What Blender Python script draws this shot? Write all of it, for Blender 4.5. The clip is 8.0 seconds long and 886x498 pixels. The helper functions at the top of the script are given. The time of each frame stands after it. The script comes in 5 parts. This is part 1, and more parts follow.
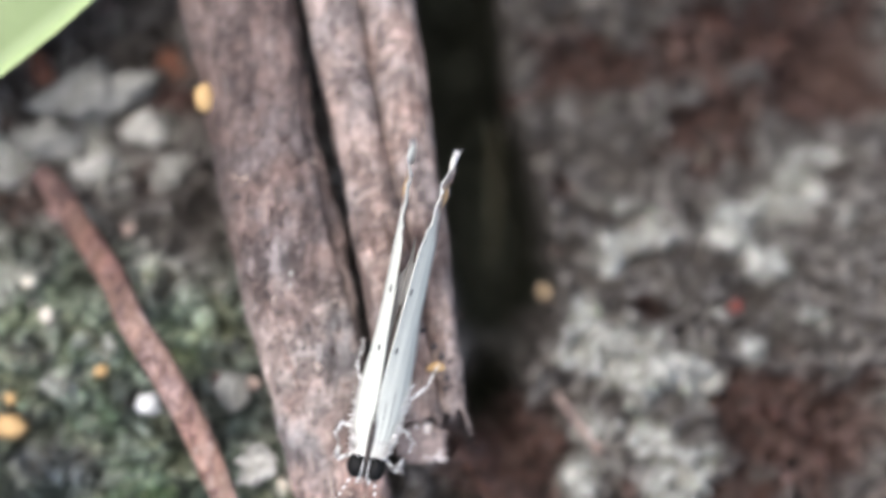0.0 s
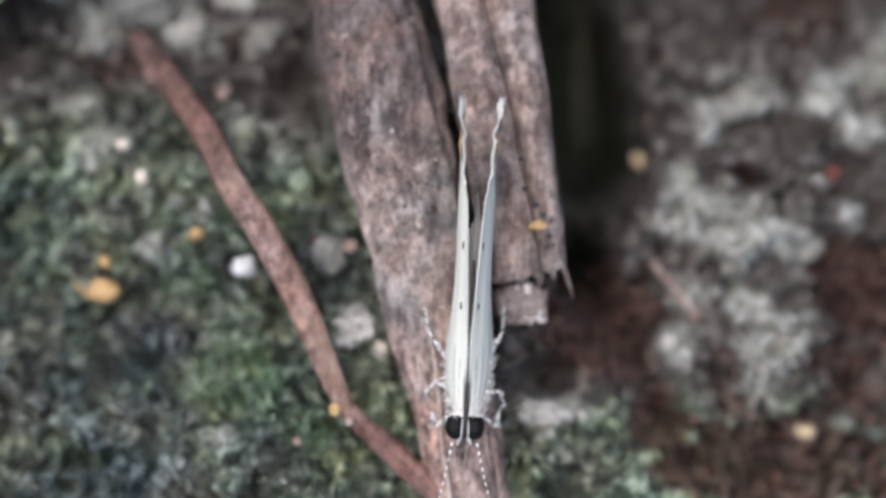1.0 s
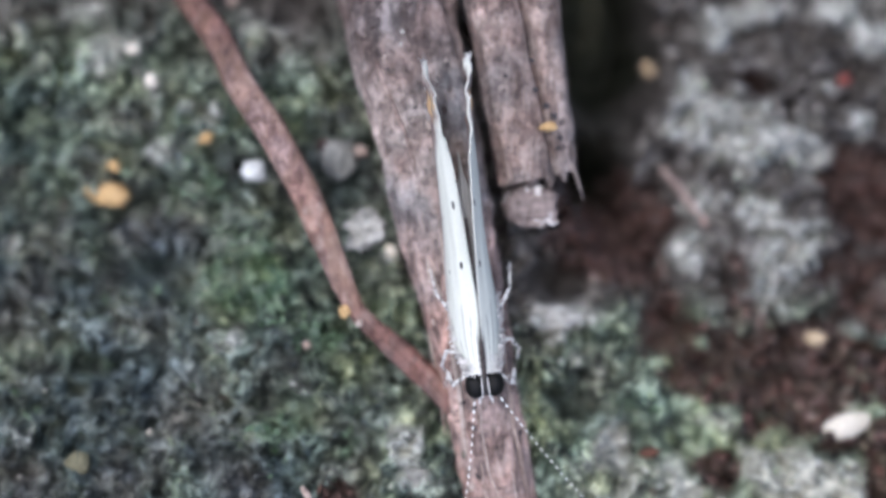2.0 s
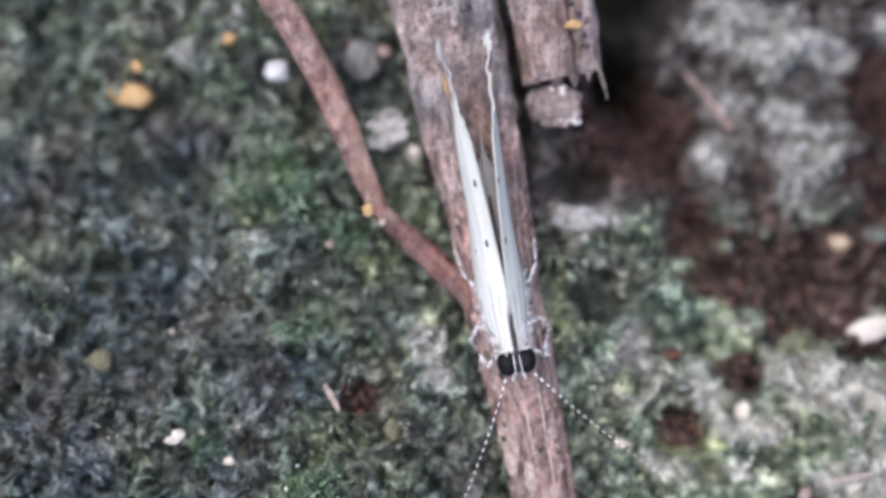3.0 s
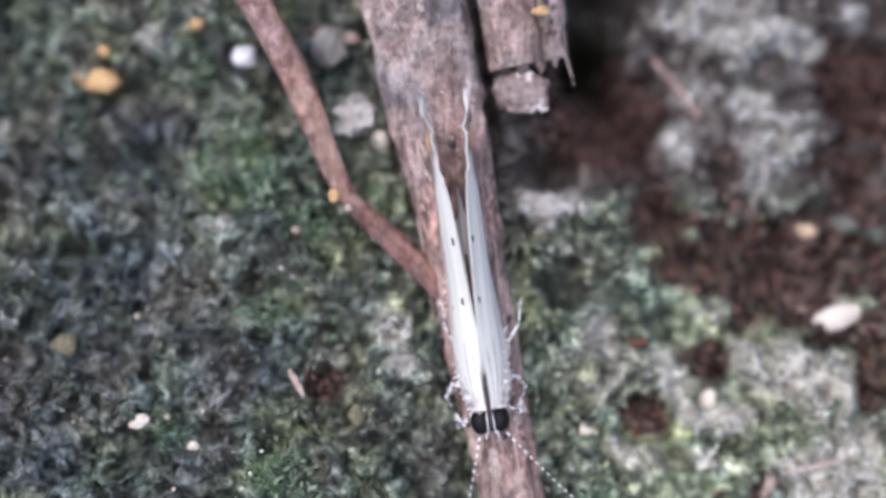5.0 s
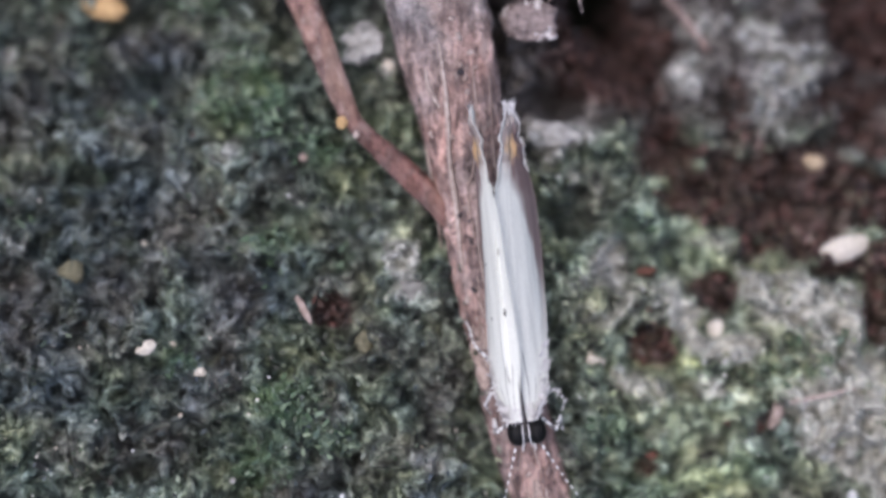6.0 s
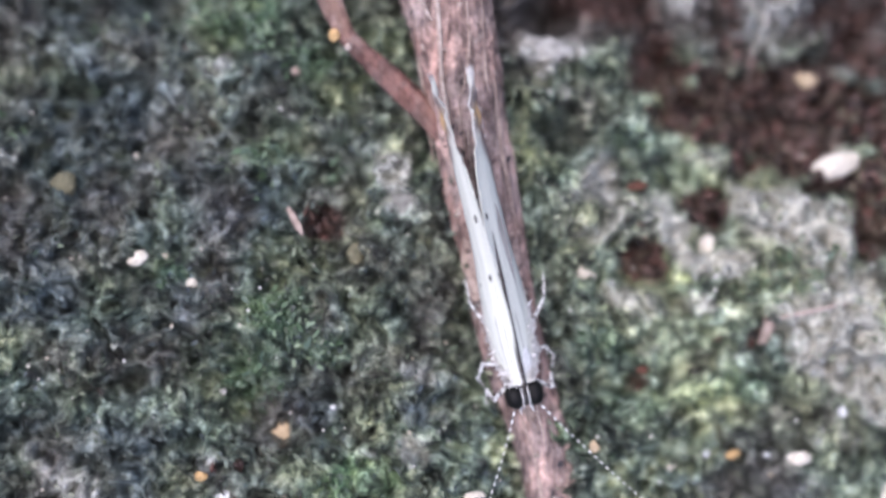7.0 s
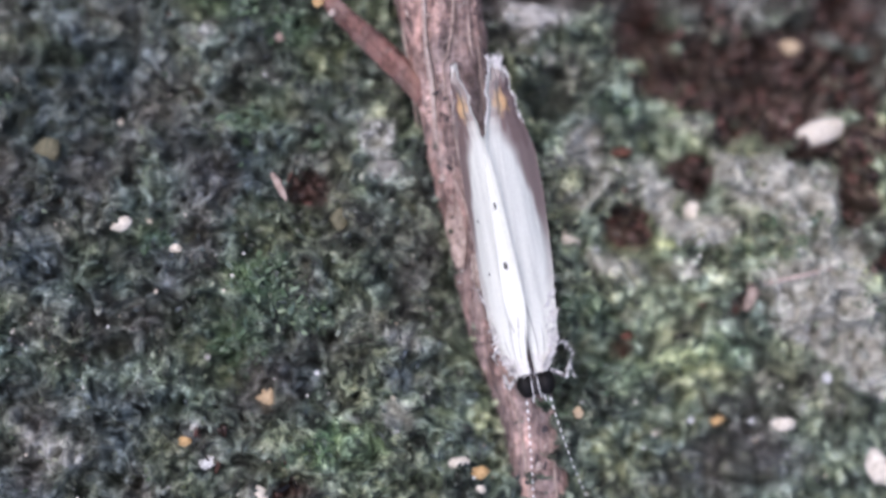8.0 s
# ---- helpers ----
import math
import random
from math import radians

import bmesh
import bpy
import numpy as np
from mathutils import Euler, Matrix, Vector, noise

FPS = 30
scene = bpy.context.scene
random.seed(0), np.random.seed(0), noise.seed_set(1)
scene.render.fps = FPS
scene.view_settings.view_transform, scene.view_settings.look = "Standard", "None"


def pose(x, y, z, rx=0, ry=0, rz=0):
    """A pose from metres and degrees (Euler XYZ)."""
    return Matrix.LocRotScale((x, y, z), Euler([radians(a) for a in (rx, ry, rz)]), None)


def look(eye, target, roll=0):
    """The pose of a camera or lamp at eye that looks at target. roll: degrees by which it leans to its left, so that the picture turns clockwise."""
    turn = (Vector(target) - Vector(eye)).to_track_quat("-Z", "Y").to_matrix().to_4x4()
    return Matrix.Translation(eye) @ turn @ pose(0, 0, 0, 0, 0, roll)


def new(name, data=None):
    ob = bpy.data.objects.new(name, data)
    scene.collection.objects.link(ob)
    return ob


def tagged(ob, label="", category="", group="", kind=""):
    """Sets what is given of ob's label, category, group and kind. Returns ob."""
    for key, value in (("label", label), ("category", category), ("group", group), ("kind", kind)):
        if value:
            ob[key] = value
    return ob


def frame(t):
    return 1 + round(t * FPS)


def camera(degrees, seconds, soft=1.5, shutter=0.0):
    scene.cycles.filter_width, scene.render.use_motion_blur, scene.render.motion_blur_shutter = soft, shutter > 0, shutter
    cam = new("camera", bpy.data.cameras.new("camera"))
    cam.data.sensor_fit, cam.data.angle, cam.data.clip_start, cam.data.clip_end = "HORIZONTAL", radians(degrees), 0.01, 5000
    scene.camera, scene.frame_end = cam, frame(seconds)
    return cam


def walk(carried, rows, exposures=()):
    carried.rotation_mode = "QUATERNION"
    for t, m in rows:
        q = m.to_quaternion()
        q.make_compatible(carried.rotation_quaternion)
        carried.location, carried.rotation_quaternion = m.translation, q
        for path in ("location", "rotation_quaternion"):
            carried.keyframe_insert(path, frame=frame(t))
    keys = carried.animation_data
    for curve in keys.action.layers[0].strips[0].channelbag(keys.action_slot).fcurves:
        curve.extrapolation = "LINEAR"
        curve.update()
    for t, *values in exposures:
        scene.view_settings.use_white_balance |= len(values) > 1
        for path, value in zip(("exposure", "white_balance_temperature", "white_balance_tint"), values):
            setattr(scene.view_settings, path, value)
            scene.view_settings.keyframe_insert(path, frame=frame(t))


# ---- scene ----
# A macro view, straight down, of a white moth walking along a dead stem that lies on mossy ground. All lengths in millimetres, times MM.
MM = 0.001
cam = camera(20.0, 8.0, soft=3.0, shutter=0.5)
cam.data.dof.use_dof = True
cam.data.dof.focus_distance = 0.0930
cam.data.dof.aperture_fstop = 16.0
CAM_ROWS = [  # seconds, x, y, z (mm), yaw, pitch, roll (degrees)
    (0.0, 0.000, 0.000, 97.326, 0.000, 0.000, -0.00),
    (0.5, -2.629, -2.824, 96.859, -0.033, -0.033, 0.10),
    (1.0, -4.081, -5.389, 96.593, -0.143, -0.000, -0.10),
    (1.5, -4.348, -7.445, 96.486, -0.162, 0.023, -0.12),
    (1.7, -4.388, -8.075, 96.486, -0.162, 0.023, -0.12),
    (2.8, -4.975, -12.195, 96.139, -0.069, -0.054, -0.38),
    (3.0, -5.215, -12.865, 96.139, -0.069, -0.054, -0.38),
    (3.5, -5.500, -14.086, 95.966, -0.175, 0.006, -0.51),
    (4.0, -5.006, -13.662, 95.993, -0.222, 0.156, -0.34),
    (4.2, -4.656, -13.272, 95.993, -0.222, 0.156, -0.34),
    (5.3, -3.989, -13.674, 96.126, -0.112, -0.069, -0.74),
    (5.5, -4.079, -14.574, 96.126, -0.112, -0.069, -0.74),
    (6.0, -4.402, -16.052, 95.939, -0.210, -0.100, -0.84),
    (6.5, -3.801, -17.700, 96.019, -0.164, -0.089, -0.95),
    (7.0, -3.917, -19.406, 96.126, -0.148, -0.062, -1.08),
    (7.5, -3.868, -20.375, 95.993, -0.235, -0.021, -1.06),
    (8.0, -3.444, -20.778, 96.113, -0.241, -0.010, -1.03),
]
walk(cam, [(t, pose(x * MM, y * MM, z * MM) @ pose(0, 0, 0, -90, 0, 0) @ pose(0, 0, 0, 90 + pitch, roll, yaw)) for t, x, y, z, yaw, pitch, roll in CAM_ROWS],
     exposures=[(0.0, 0.48, 5950, 7), (0.5, 0.04, 5950, 8), (1.0, 0.0, 5850, 8), (1.5, 0.03, 5420, 8), (3.0, 0.1, 5600, 14), (4.0, 0.12, 5630, 16), (5.5, 0.14, 5650, 17), (6.0, -0.21, 5630, 16),
                (6.5, 0.02, 5530, 16), (7.0, 0.2, 5570, 17), (7.5, 0.0, 5600, 17), (8.0, -0.1, 5600, 18)])
# ---- light: an overcast day ----
world = bpy.data.worlds.new("overcast_sky")
world.use_nodes = True
scene.world = world
wn = world.node_tree.nodes
sky = wn.new("ShaderNodeTexSky")
sky.sky_type = "NISHITA"
sky.sun_disc = False
sky.sun_elevation = radians(74)
sky.sun_rotation = radians(-56)
sky.air_density = 1.0
sky.dust_density = 8.0
sky.ozone_density = 0.5
world.node_tree.links.new(sky.outputs[0], wn["Background"].inputs[0])
wn["Background"].inputs[1].default_value = 0.215
sun = new("sun", bpy.data.lights.new("sun", "SUN"))
sun.data.energy = 0.7
sun.data.angle = radians(75)
sun.data.color = (1.0, 0.96, 0.90)
sun.matrix_world = look((-0.32, 0.21, 1.35), (0, 0, 0))


# ---- materials ----
def link(m, a, b):
    m.node_tree.links.new(a, b)


def base_mat(name, rough=0.8, spec=0.3):
    m = bpy.data.materials.new(name)
    m.use_nodes = True
    b = m.node_tree.nodes["Principled BSDF"]
    b.inputs["Roughness"].default_value = rough
    b.inputs["Specular IOR Level"].default_value = spec
    return m, b, m.node_tree.nodes


def coords(m, stretch=(1, 1, 1)):
    n = m.node_tree.nodes
    tc, mp = n.new("ShaderNodeTexCoord"), n.new("ShaderNodeMapping")
    mp.inputs["Scale"].default_value = stretch
    link(m, tc.outputs["Object"], mp.inputs[0])
    return mp.outputs[0]


def noise_tex(m, vec, per_mm, detail=4.0, rough=0.6):
    n = m.node_tree.nodes.new("ShaderNodeTexNoise")
    n.inputs["Scale"].default_value = per_mm * 1000
    n.inputs["Detail"].default_value = detail
    n.inputs["Roughness"].default_value = rough
    link(m, vec, n.inputs["Vector"])
    return n.outputs["Fac"]


def ramp(m, fac, *stops):
    r = m.node_tree.nodes.new("ShaderNodeValToRGB")
    el = r.color_ramp.elements
    while len(el) < len(stops):
        el.new(0.5)
    for e, (p, c) in zip(el, stops):
        e.position, e.color = p, (*c, 1)
    link(m, fac, r.inputs[0])
    return r.outputs[0]


def mix(m, fac, a, b, how="MIX"):
    x = m.node_tree.nodes.new("ShaderNodeMix")
    x.data_type, x.blend_type = "RGBA", how
    for sock, v in ((x.inputs[0], fac), (x.inputs[6], a), (x.inputs[7], b)):
        if isinstance(v, (int, float)):
            sock.default_value = v
        elif isinstance(v, tuple):
            sock.default_value = (*v, 1)
        else:
            link(m, v, sock)
    return x.outputs[2]


def bump(m, b, fac, mm, strength=1.0):
    n = m.node_tree.nodes.new("ShaderNodeBump")
    n.inputs["Distance"].default_value = mm * MM
    n.inputs["Strength"].default_value = strength
    link(m, fac, n.inputs["Height"])
    link(m, n.outputs[0], b.inputs["Normal"])


def attr(m, name):
    a = m.node_tree.nodes.new("ShaderNodeAttribute")
    a.attribute_name = name
    return a.outputs["Fac"]


def mottled(name, dark, light, per_mm, rough=0.8, spec=0.3, relief=0.05, stretch=(1, 1, 1), fine=4.0, specks=None):
    """A two-scale mottled surface from dark to light, with fine relief and, if wanted, small specks of another colour."""
    m, b, n = base_mat(name, rough, spec)
    v = coords(m, stretch)
    big, small = noise_tex(m, v, per_mm, 3), noise_tex(m, v, per_mm * fine, 4)
    col = ramp(m, big, (0.3, dark), (0.7, light))
    mid = tuple((p + q) / 2 for p, q in zip(dark, light))
    col = mix(m, 0.5, col, ramp(m, small, (0.3, tuple(0.5 * c for c in dark)), (0.52, mid), (0.72, light)))
    if specks:
        colour, scale, cut = specks
        s = noise_tex(m, coords(m), scale, 2, 0.5)
        col = mix(m, ramp(m, s, (cut, (0, 0, 0)), (cut + 0.06, (1, 1, 1))), col, colour)
    link(m, col, b.inputs["Base Color"])
    bump(m, b, small, relief)
    return m


def by_piece(name, colours, rough=0.8, spec=0.3, per_mm=4.0, amount=0.35, relief=0.02, region=None):
    """Colours chosen piece by piece in a mesh of many loose pieces, with some mottling on each."""
    m, b, n = base_mat(name, rough, spec)
    g = n.new("ShaderNodeNewGeometry")
    stops = [((i + 0.5) / len(colours), c) for i, c in enumerate(colours)]
    col = ramp(m, g.outputs["Random Per Island"], *stops)
    f = noise_tex(m, coords(m), per_mm, 3)
    col = mix(m, amount, col, ramp(m, f, (0.3, (0.25, 0.25, 0.25)), (0.7, (1.5, 1.5, 1.5))), "MULTIPLY")
    if region:
        wide = noise_tex(m, coords(m), 0.42, 4, 0.6)
        col = mix(m, 1.0, col, ramp(m, wide, (0.37, region[0]), (0.5, (0.96, 1.03, 0.98)), (0.62, region[1])), "MULTIPLY")
        broad = noise_tex(m, coords(m), 0.2, 2, 0.5)
        col = mix(m, 0.8, col, ramp(m, broad, (0.38, (0.5, 0.53, 0.56)), (0.5, (1.0, 1.0, 1.0)), (0.62, (1.4, 1.4, 1.3))), "MULTIPLY")
        clump = noise_tex(m, coords(m), 0.75, 4, 0.65)
        col = mix(m, 0.75, col, ramp(m, clump, (0.38, (0.35, 0.36, 0.38)), (0.62, (1.7, 1.68, 1.6))), "MULTIPLY")
    link(m, col, b.inputs["Base Color"])
    bump(m, b, f, relief)
    return m


def ground_material():
    m, b, n = base_mat("mossy_ground", 0.45, 0.3)
    v = coords(m)
    big, mid, small = noise_tex(m, v, 0.75, 4, 0.65), noise_tex(m, v, 1.5, 4, 0.62), noise_tex(m, v, 5, 4, 0.7)
    soil = ramp(m, mid, (0.34, (0.016, 0.014, 0.013)), (0.5, (0.07, 0.062, 0.056)), (0.66, (0.22, 0.205, 0.19)))
    moss = ramp(m, mid, (0.34, (0.010, 0.014, 0.011)), (0.46, (0.062, 0.076, 0.058)), (0.57, (0.135, 0.157, 0.122)), (0.7, (0.27, 0.29, 0.245)))
    slate = ramp(m, mid, (0.34, (0.011, 0.013, 0.015)), (0.48, (0.058, 0.067, 0.072)), (0.7, (0.18, 0.195, 0.205)))
    fresh = ramp(m, mid, (0.34, (0.015, 0.026, 0.014)), (0.48, (0.06, 0.10, 0.052)), (0.6, (0.14, 0.195, 0.115)), (0.72, (0.28, 0.34, 0.24)))
    moss = mix(m, mix(m, 1.0, attr(m, "slate"), ramp(m, big, (0.3, (0.45, 0.45, 0.45)), (0.6, (1, 1, 1))), "MULTIPLY"), moss, slate)
    moss = mix(m, mix(m, 1.0, attr(m, "fresh"), (0.8, 0.8, 0.8), "MULTIPLY"), moss, fresh)
    moss = mix(m, 0.8, moss, ramp(m, big, (0.38, (0.32, 0.34, 0.34)), (0.62, (1.75, 1.74, 1.66))), "MULTIPLY")
    broad = noise_tex(m, v, 0.2, 2, 0.5)
    moss = mix(m, 0.8, moss, ramp(m, broad, (0.38, (0.5, 0.53, 0.56)), (0.5, (1.0, 1.0, 1.0)), (0.62, (1.4, 1.4, 1.3))), "MULTIPLY")
    moss = mix(m, attr(m, "pale"), moss, mix(m, 1.0, moss, (2.2, 2.1, 1.92), "MULTIPLY"))
    tint = noise_tex(m, v, 0.42, 4, 0.6)
    moss = mix(m, 1.0, moss, ramp(m, tint, (0.36, (0.87, 0.98, 1.10)), (0.5, (0.93, 1.0, 1.0)), (0.62, (1.02, 1.02, 0.89))), "MULTIPLY")
    lich = ramp(m, mid, (0.33, (0.17, 0.17, 0.15)), (0.46, (0.345, 0.345, 0.315)), (0.62, (0.555, 0.555, 0.52)))
    lich = mix(m, attr(m, "pale"), lich, mix(m, 1.0, lich, (1.04, 1.01, 0.95), "MULTIPLY"))
    brown = ramp(m, mid, (0.34, (0.010, 0.006, 0.005)), (0.48, (0.048, 0.025, 0.02)), (0.6, (0.11, 0.062, 0.052)), (0.74, (0.23, 0.17, 0.155)))
    col = mix(m, attr(m, "moss"), soil, moss)
    col = mix(m, mix(m, 1.0, attr(m, "lichen"), (0.85, 0.85, 0.85), "MULTIPLY"), col, lich)
    col = mix(m, mix(m, 1.0, attr(m, "brown"), (0.85, 0.85, 0.85), "MULTIPLY"), col, brown)
    # Shade of the deep cleft, put into the colour as a near-black olive.
    col = mix(m, attr(m, "cleft_shade"), col, ramp(m, mid, (0.4, (0.010, 0.012, 0.008)), (0.7, (0.05, 0.052, 0.036))))
    col = mix(m, 0.3, col, ramp(m, small, (0.34, (0.35, 0.35, 0.35)), (0.66, (1.7, 1.7, 1.7))), "MULTIPLY")
    link(m, col, b.inputs["Base Color"])
    bump(m, b, small, 0.12)
    return m


GROUND = ground_material()


def bark_material(name, dark, light, groove, speck, grit=0.62, bare=0.0):
    """Weathered bark: blotches, fibres along the stem, clustered dark specks, worn and peeled patches."""
    m, b, n = base_mat(name, 0.8, 0.25)
    along_v, v = coords(m, (1, 0.09, 1)), coords(m)
    blotch, fibre, fine = noise_tex(m, coords(m, (1, 0.6, 1)), 1.35, 5, 0.72), noise_tex(m, along_v, 2.2, 4, 0.7), noise_tex(m, v, 2.7, 5, 0.75)
    col = ramp(m, blotch, (0.37, tuple(0.75 * c for c in dark)), (0.5, tuple(0.55 * p + 0.45 * q for p, q in zip(dark, light))), (0.61, tuple(1.25 * c for c in light)))
    grainy = noise_tex(m, v, 0.1, 2)
    col = mix(m, ramp(m, grainy, (0.4, (0.08, 0.08, 0.08)), (0.58, (0.6, 0.6, 0.6))), col, ramp(m, fibre, (0.34, groove), (0.5, tuple(0.6 * p + 0.4 * q for p, q in zip(dark, light))), (0.72, tuple(1.15 * c for c in light))))
    col = mix(m, grit, col, ramp(m, fine, (0.36, (0.4, 0.4, 0.4)), (0.62, (1.45, 1.45, 1.45))), "MULTIPLY")
    stain = noise_tex(m, coords(m, (1, 0.45, 1)), 0.3, 4, 0.65)
    col = mix(m, 0.5, col, ramp(m, stain, (0.36, (0.42, 0.41, 0.42)), (0.5, (1.0, 0.97, 0.96)), (0.64, (1.25, 1.22, 1.2))), "MULTIPLY")
    hue = noise_tex(m, v, 0.4, 4)
    col = mix(m, 1.0, col, ramp(m, hue, (0.38, (1.06, 0.97, 0.93)), (0.5, (1.0, 1.0, 0.99)), (0.6, (0.93, 1.0, 1.05))), "MULTIPLY")
    col = mix(m, attr(m, "rosy"), col, mix(m, 1.0, col, (1.15, 0.94, 0.89), "MULTIPLY"))
    thread = noise_tex(m, coords(m, (1, 0.05, 1)), 3.0, 4, 0.7)
    stripes = mix(m, 1.0, col, ramp(m, thread, (0.36, (0.22, 0.2, 0.2)), (0.48, (0.85, 0.85, 0.85)), (0.62, (1.7, 1.62, 1.56))), "MULTIPLY")
    col = mix(m, mix(m, 1.0, attr(m, "rosy"), (0.6, 0.6, 0.6), "MULTIPLY"), col, stripes)
    cluster = noise_tex(m, v, 0.35, 3)
    dots = mix(m, 1.0, ramp(m, noise_tex(m, v, 2.2, 3, 0.6), (0.57, (0, 0, 0)), (0.63, (1, 1, 1))), ramp(m, cluster, (0.42, (0, 0, 0)), (0.6, (0.9, 0.9, 0.9))), "MULTIPLY")
    col = mix(m, dots, col, speck)
    scab = ramp(m, noise_tex(m, coords(m, (1, 0.65, 1)), 1.5, 4, 0.6), (0.53, (0, 0, 0)), (0.62, (0.6 * grit, 0.6 * grit, 0.6 * grit)))
    col = mix(m, scab, col, tuple(0.55 * c for c in dark))
    worn = ramp(m, noise_tex(m, coords(m, (1, 0.7, 1)), 1.2, 5, 0.68), (0.53, (0, 0, 0)), (0.66, (0.5, 0.5, 0.5)))
    col = mix(m, worn, col, (0.40, 0.32, 0.285))
    fleck = ramp(m, noise_tex(m, coords(m, (1, 0.5, 1)), 3.2, 3, 0.55), (0.60, (0, 0, 0)), (0.70, (0.5 * grit, 0.5 * grit, 0.5 * grit)))
    col = mix(m, fleck, col, (0.46, 0.385, 0.35))
    peeled = ramp(m, noise_tex(m, coords(m, (1, 0.4, 1)), 0.55, 5, 0.6), (0.49, (0, 0, 0)), (0.60, (bare, bare, bare)))
    col = mix(m, peeled, col, (0.36, 0.235, 0.165))
    # Darker, slightly redder bark where the mask is set.
    col = mix(m, attr(m, "darker"), col, mix(m, 1.0, col, (0.52, 0.455, 0.445), "MULTIPLY"))
    link(m, col, b.inputs["Base Color"])
    bump(m, b, mix(m, 0.5, fibre, fine), 0.12)
    return m


BARK = bark_material("grey_brown_bark", (0.10, 0.085, 0.081), (0.325, 0.29, 0.275), (0.042, 0.032, 0.030), (0.045, 0.032, 0.03))
BARK_STUB = bark_material("broken_stem_bark", (0.105, 0.078, 0.071), (0.31, 0.25, 0.228), (0.05, 0.034, 0.03), (0.035, 0.027, 0.028))
TWIG = bark_material("reddish_twig", (0.085, 0.050, 0.046), (0.30, 0.20, 0.175), (0.05, 0.03, 0.027), (0.10, 0.062, 0.052), 0.22, 0.32)
FIBRE = mottled("pale_wood_fibre", (0.26, 0.20, 0.17), (0.52, 0.445, 0.40), 1.0, 0.8, 0.2, 0.03)
CHIP = mottled("torn_chip", (0.10, 0.075, 0.068), (0.38, 0.31, 0.29), 1.3, 0.8, 0.3, 0.1, specks=((0.72, 0.68, 0.66), 1.2, 0.60))
TORN = mottled("torn_bark", (0.16, 0.11, 0.09), (0.46, 0.37, 0.32), 1.2, 0.85, 0.2, 0.05)
TAN = mottled("tan_flake", (0.32, 0.235, 0.14), (0.60, 0.48, 0.33), 1.0, 0.75, 0.25, 0.04)
OCHRE = mottled("ochre_crumb", (0.26, 0.15, 0.06), (0.66, 0.46, 0.22), 1.2, 0.7, 0.3, 0.04)
CREAM = mottled("cream_chip", (0.42, 0.37, 0.29), (0.72, 0.68, 0.60), 1.0, 0.6, 0.35, 0.03)
WHITE_STONE = mottled("white_stone", (0.38, 0.39, 0.385), (0.74, 0.74, 0.73), 0.9, 0.6, 0.4, 0.03)
DULL_STONE = mottled("dull_grey_stone", (0.11, 0.108, 0.098), (0.30, 0.295, 0.275), 0.9, 0.85, 0.2, 0.12, fine=3.0)
OLIVE = mottled("olive_pebble", (0.07, 0.066, 0.038), (0.20, 0.185, 0.12), 1.2, 0.8, 0.25, 0.06)
GREY_STONE = mottled("grey_stone", (0.19, 0.182, 0.165), (0.50, 0.488, 0.455), 0.9, 0.85, 0.2, 0.12, fine=3.0)
RUST = mottled("rust_bark_flake", (0.05, 0.022, 0.015), (0.16, 0.07, 0.045), 0.9, 0.8, 0.25, 0.04)
RED_BIT = mottled("red_fleck", (0.10, 0.025, 0.02), (0.24, 0.065, 0.05), 1.5, 0.6, 0.3, 0.03)
DARK_BIT = mottled("dark_speck", (0.015, 0.013, 0.015), (0.06, 0.05, 0.055), 2.0, 0.6, 0.4, 0.03)
MOSS = by_piece("moss_leaves", [(0.016, 0.02, 0.017), (0.035, 0.043, 0.033), (0.05, 0.063, 0.045), (0.06, 0.072, 0.06), (0.085, 0.10, 0.08), (0.15, 0.165, 0.14), (0.08, 0.09, 0.088), (0.05, 0.07, 0.042), (0.02, 0.024, 0.022), (0.07, 0.078, 0.056)], 0.45, 0.28, region=((0.85, 0.95, 1.35), (1.02, 1.06, 0.84)))
BRIGHT_MOSS = by_piece("bright_moss_leaves", [(0.035, 0.058, 0.03), (0.06, 0.10, 0.052), (0.09, 0.14, 0.08), (0.18, 0.235, 0.15), (0.05, 0.082, 0.06), (0.13, 0.17, 0.125)], 0.45, 0.35)
PALE_MOSS = by_piece("pale_moss_leaves", [(0.09, 0.10, 0.072), (0.15, 0.165, 0.12), (0.20, 0.22, 0.155), (0.27, 0.285, 0.215), (0.31, 0.315, 0.26), (0.15, 0.175, 0.11), (0.085, 0.094, 0.07)], 0.7, 0.25, region=((0.98, 1.0, 1.1), (1.02, 1.02, 0.86)))
LICHEN = by_piece("lichen_lobes", [(0.20, 0.20, 0.175), (0.26, 0.27, 0.235), (0.32, 0.33, 0.295), (0.41, 0.41, 0.385), (0.27, 0.295, 0.23)], 0.85, 0.2, 2.5, 0.3)
SOIL = by_piece("soil_crumbs", [(0.006, 0.004, 0.0035), (0.013, 0.008, 0.0065), (0.032, 0.016, 0.011), (0.075, 0.036, 0.027), (0.022, 0.013, 0.011), (0.15, 0.095, 0.082), (0.095, 0.043, 0.033)], 0.4, 0.35, 3.0, 0.5)
SAND_GLINTS = by_piece("sand_glints", [(0.50, 0.48, 0.43), (0.62, 0.60, 0.55), (0.38, 0.30, 0.20), (0.66, 0.66, 0.64), (0.30, 0.30, 0.28)], 0.3, 0.5, 5.0, 0.2)


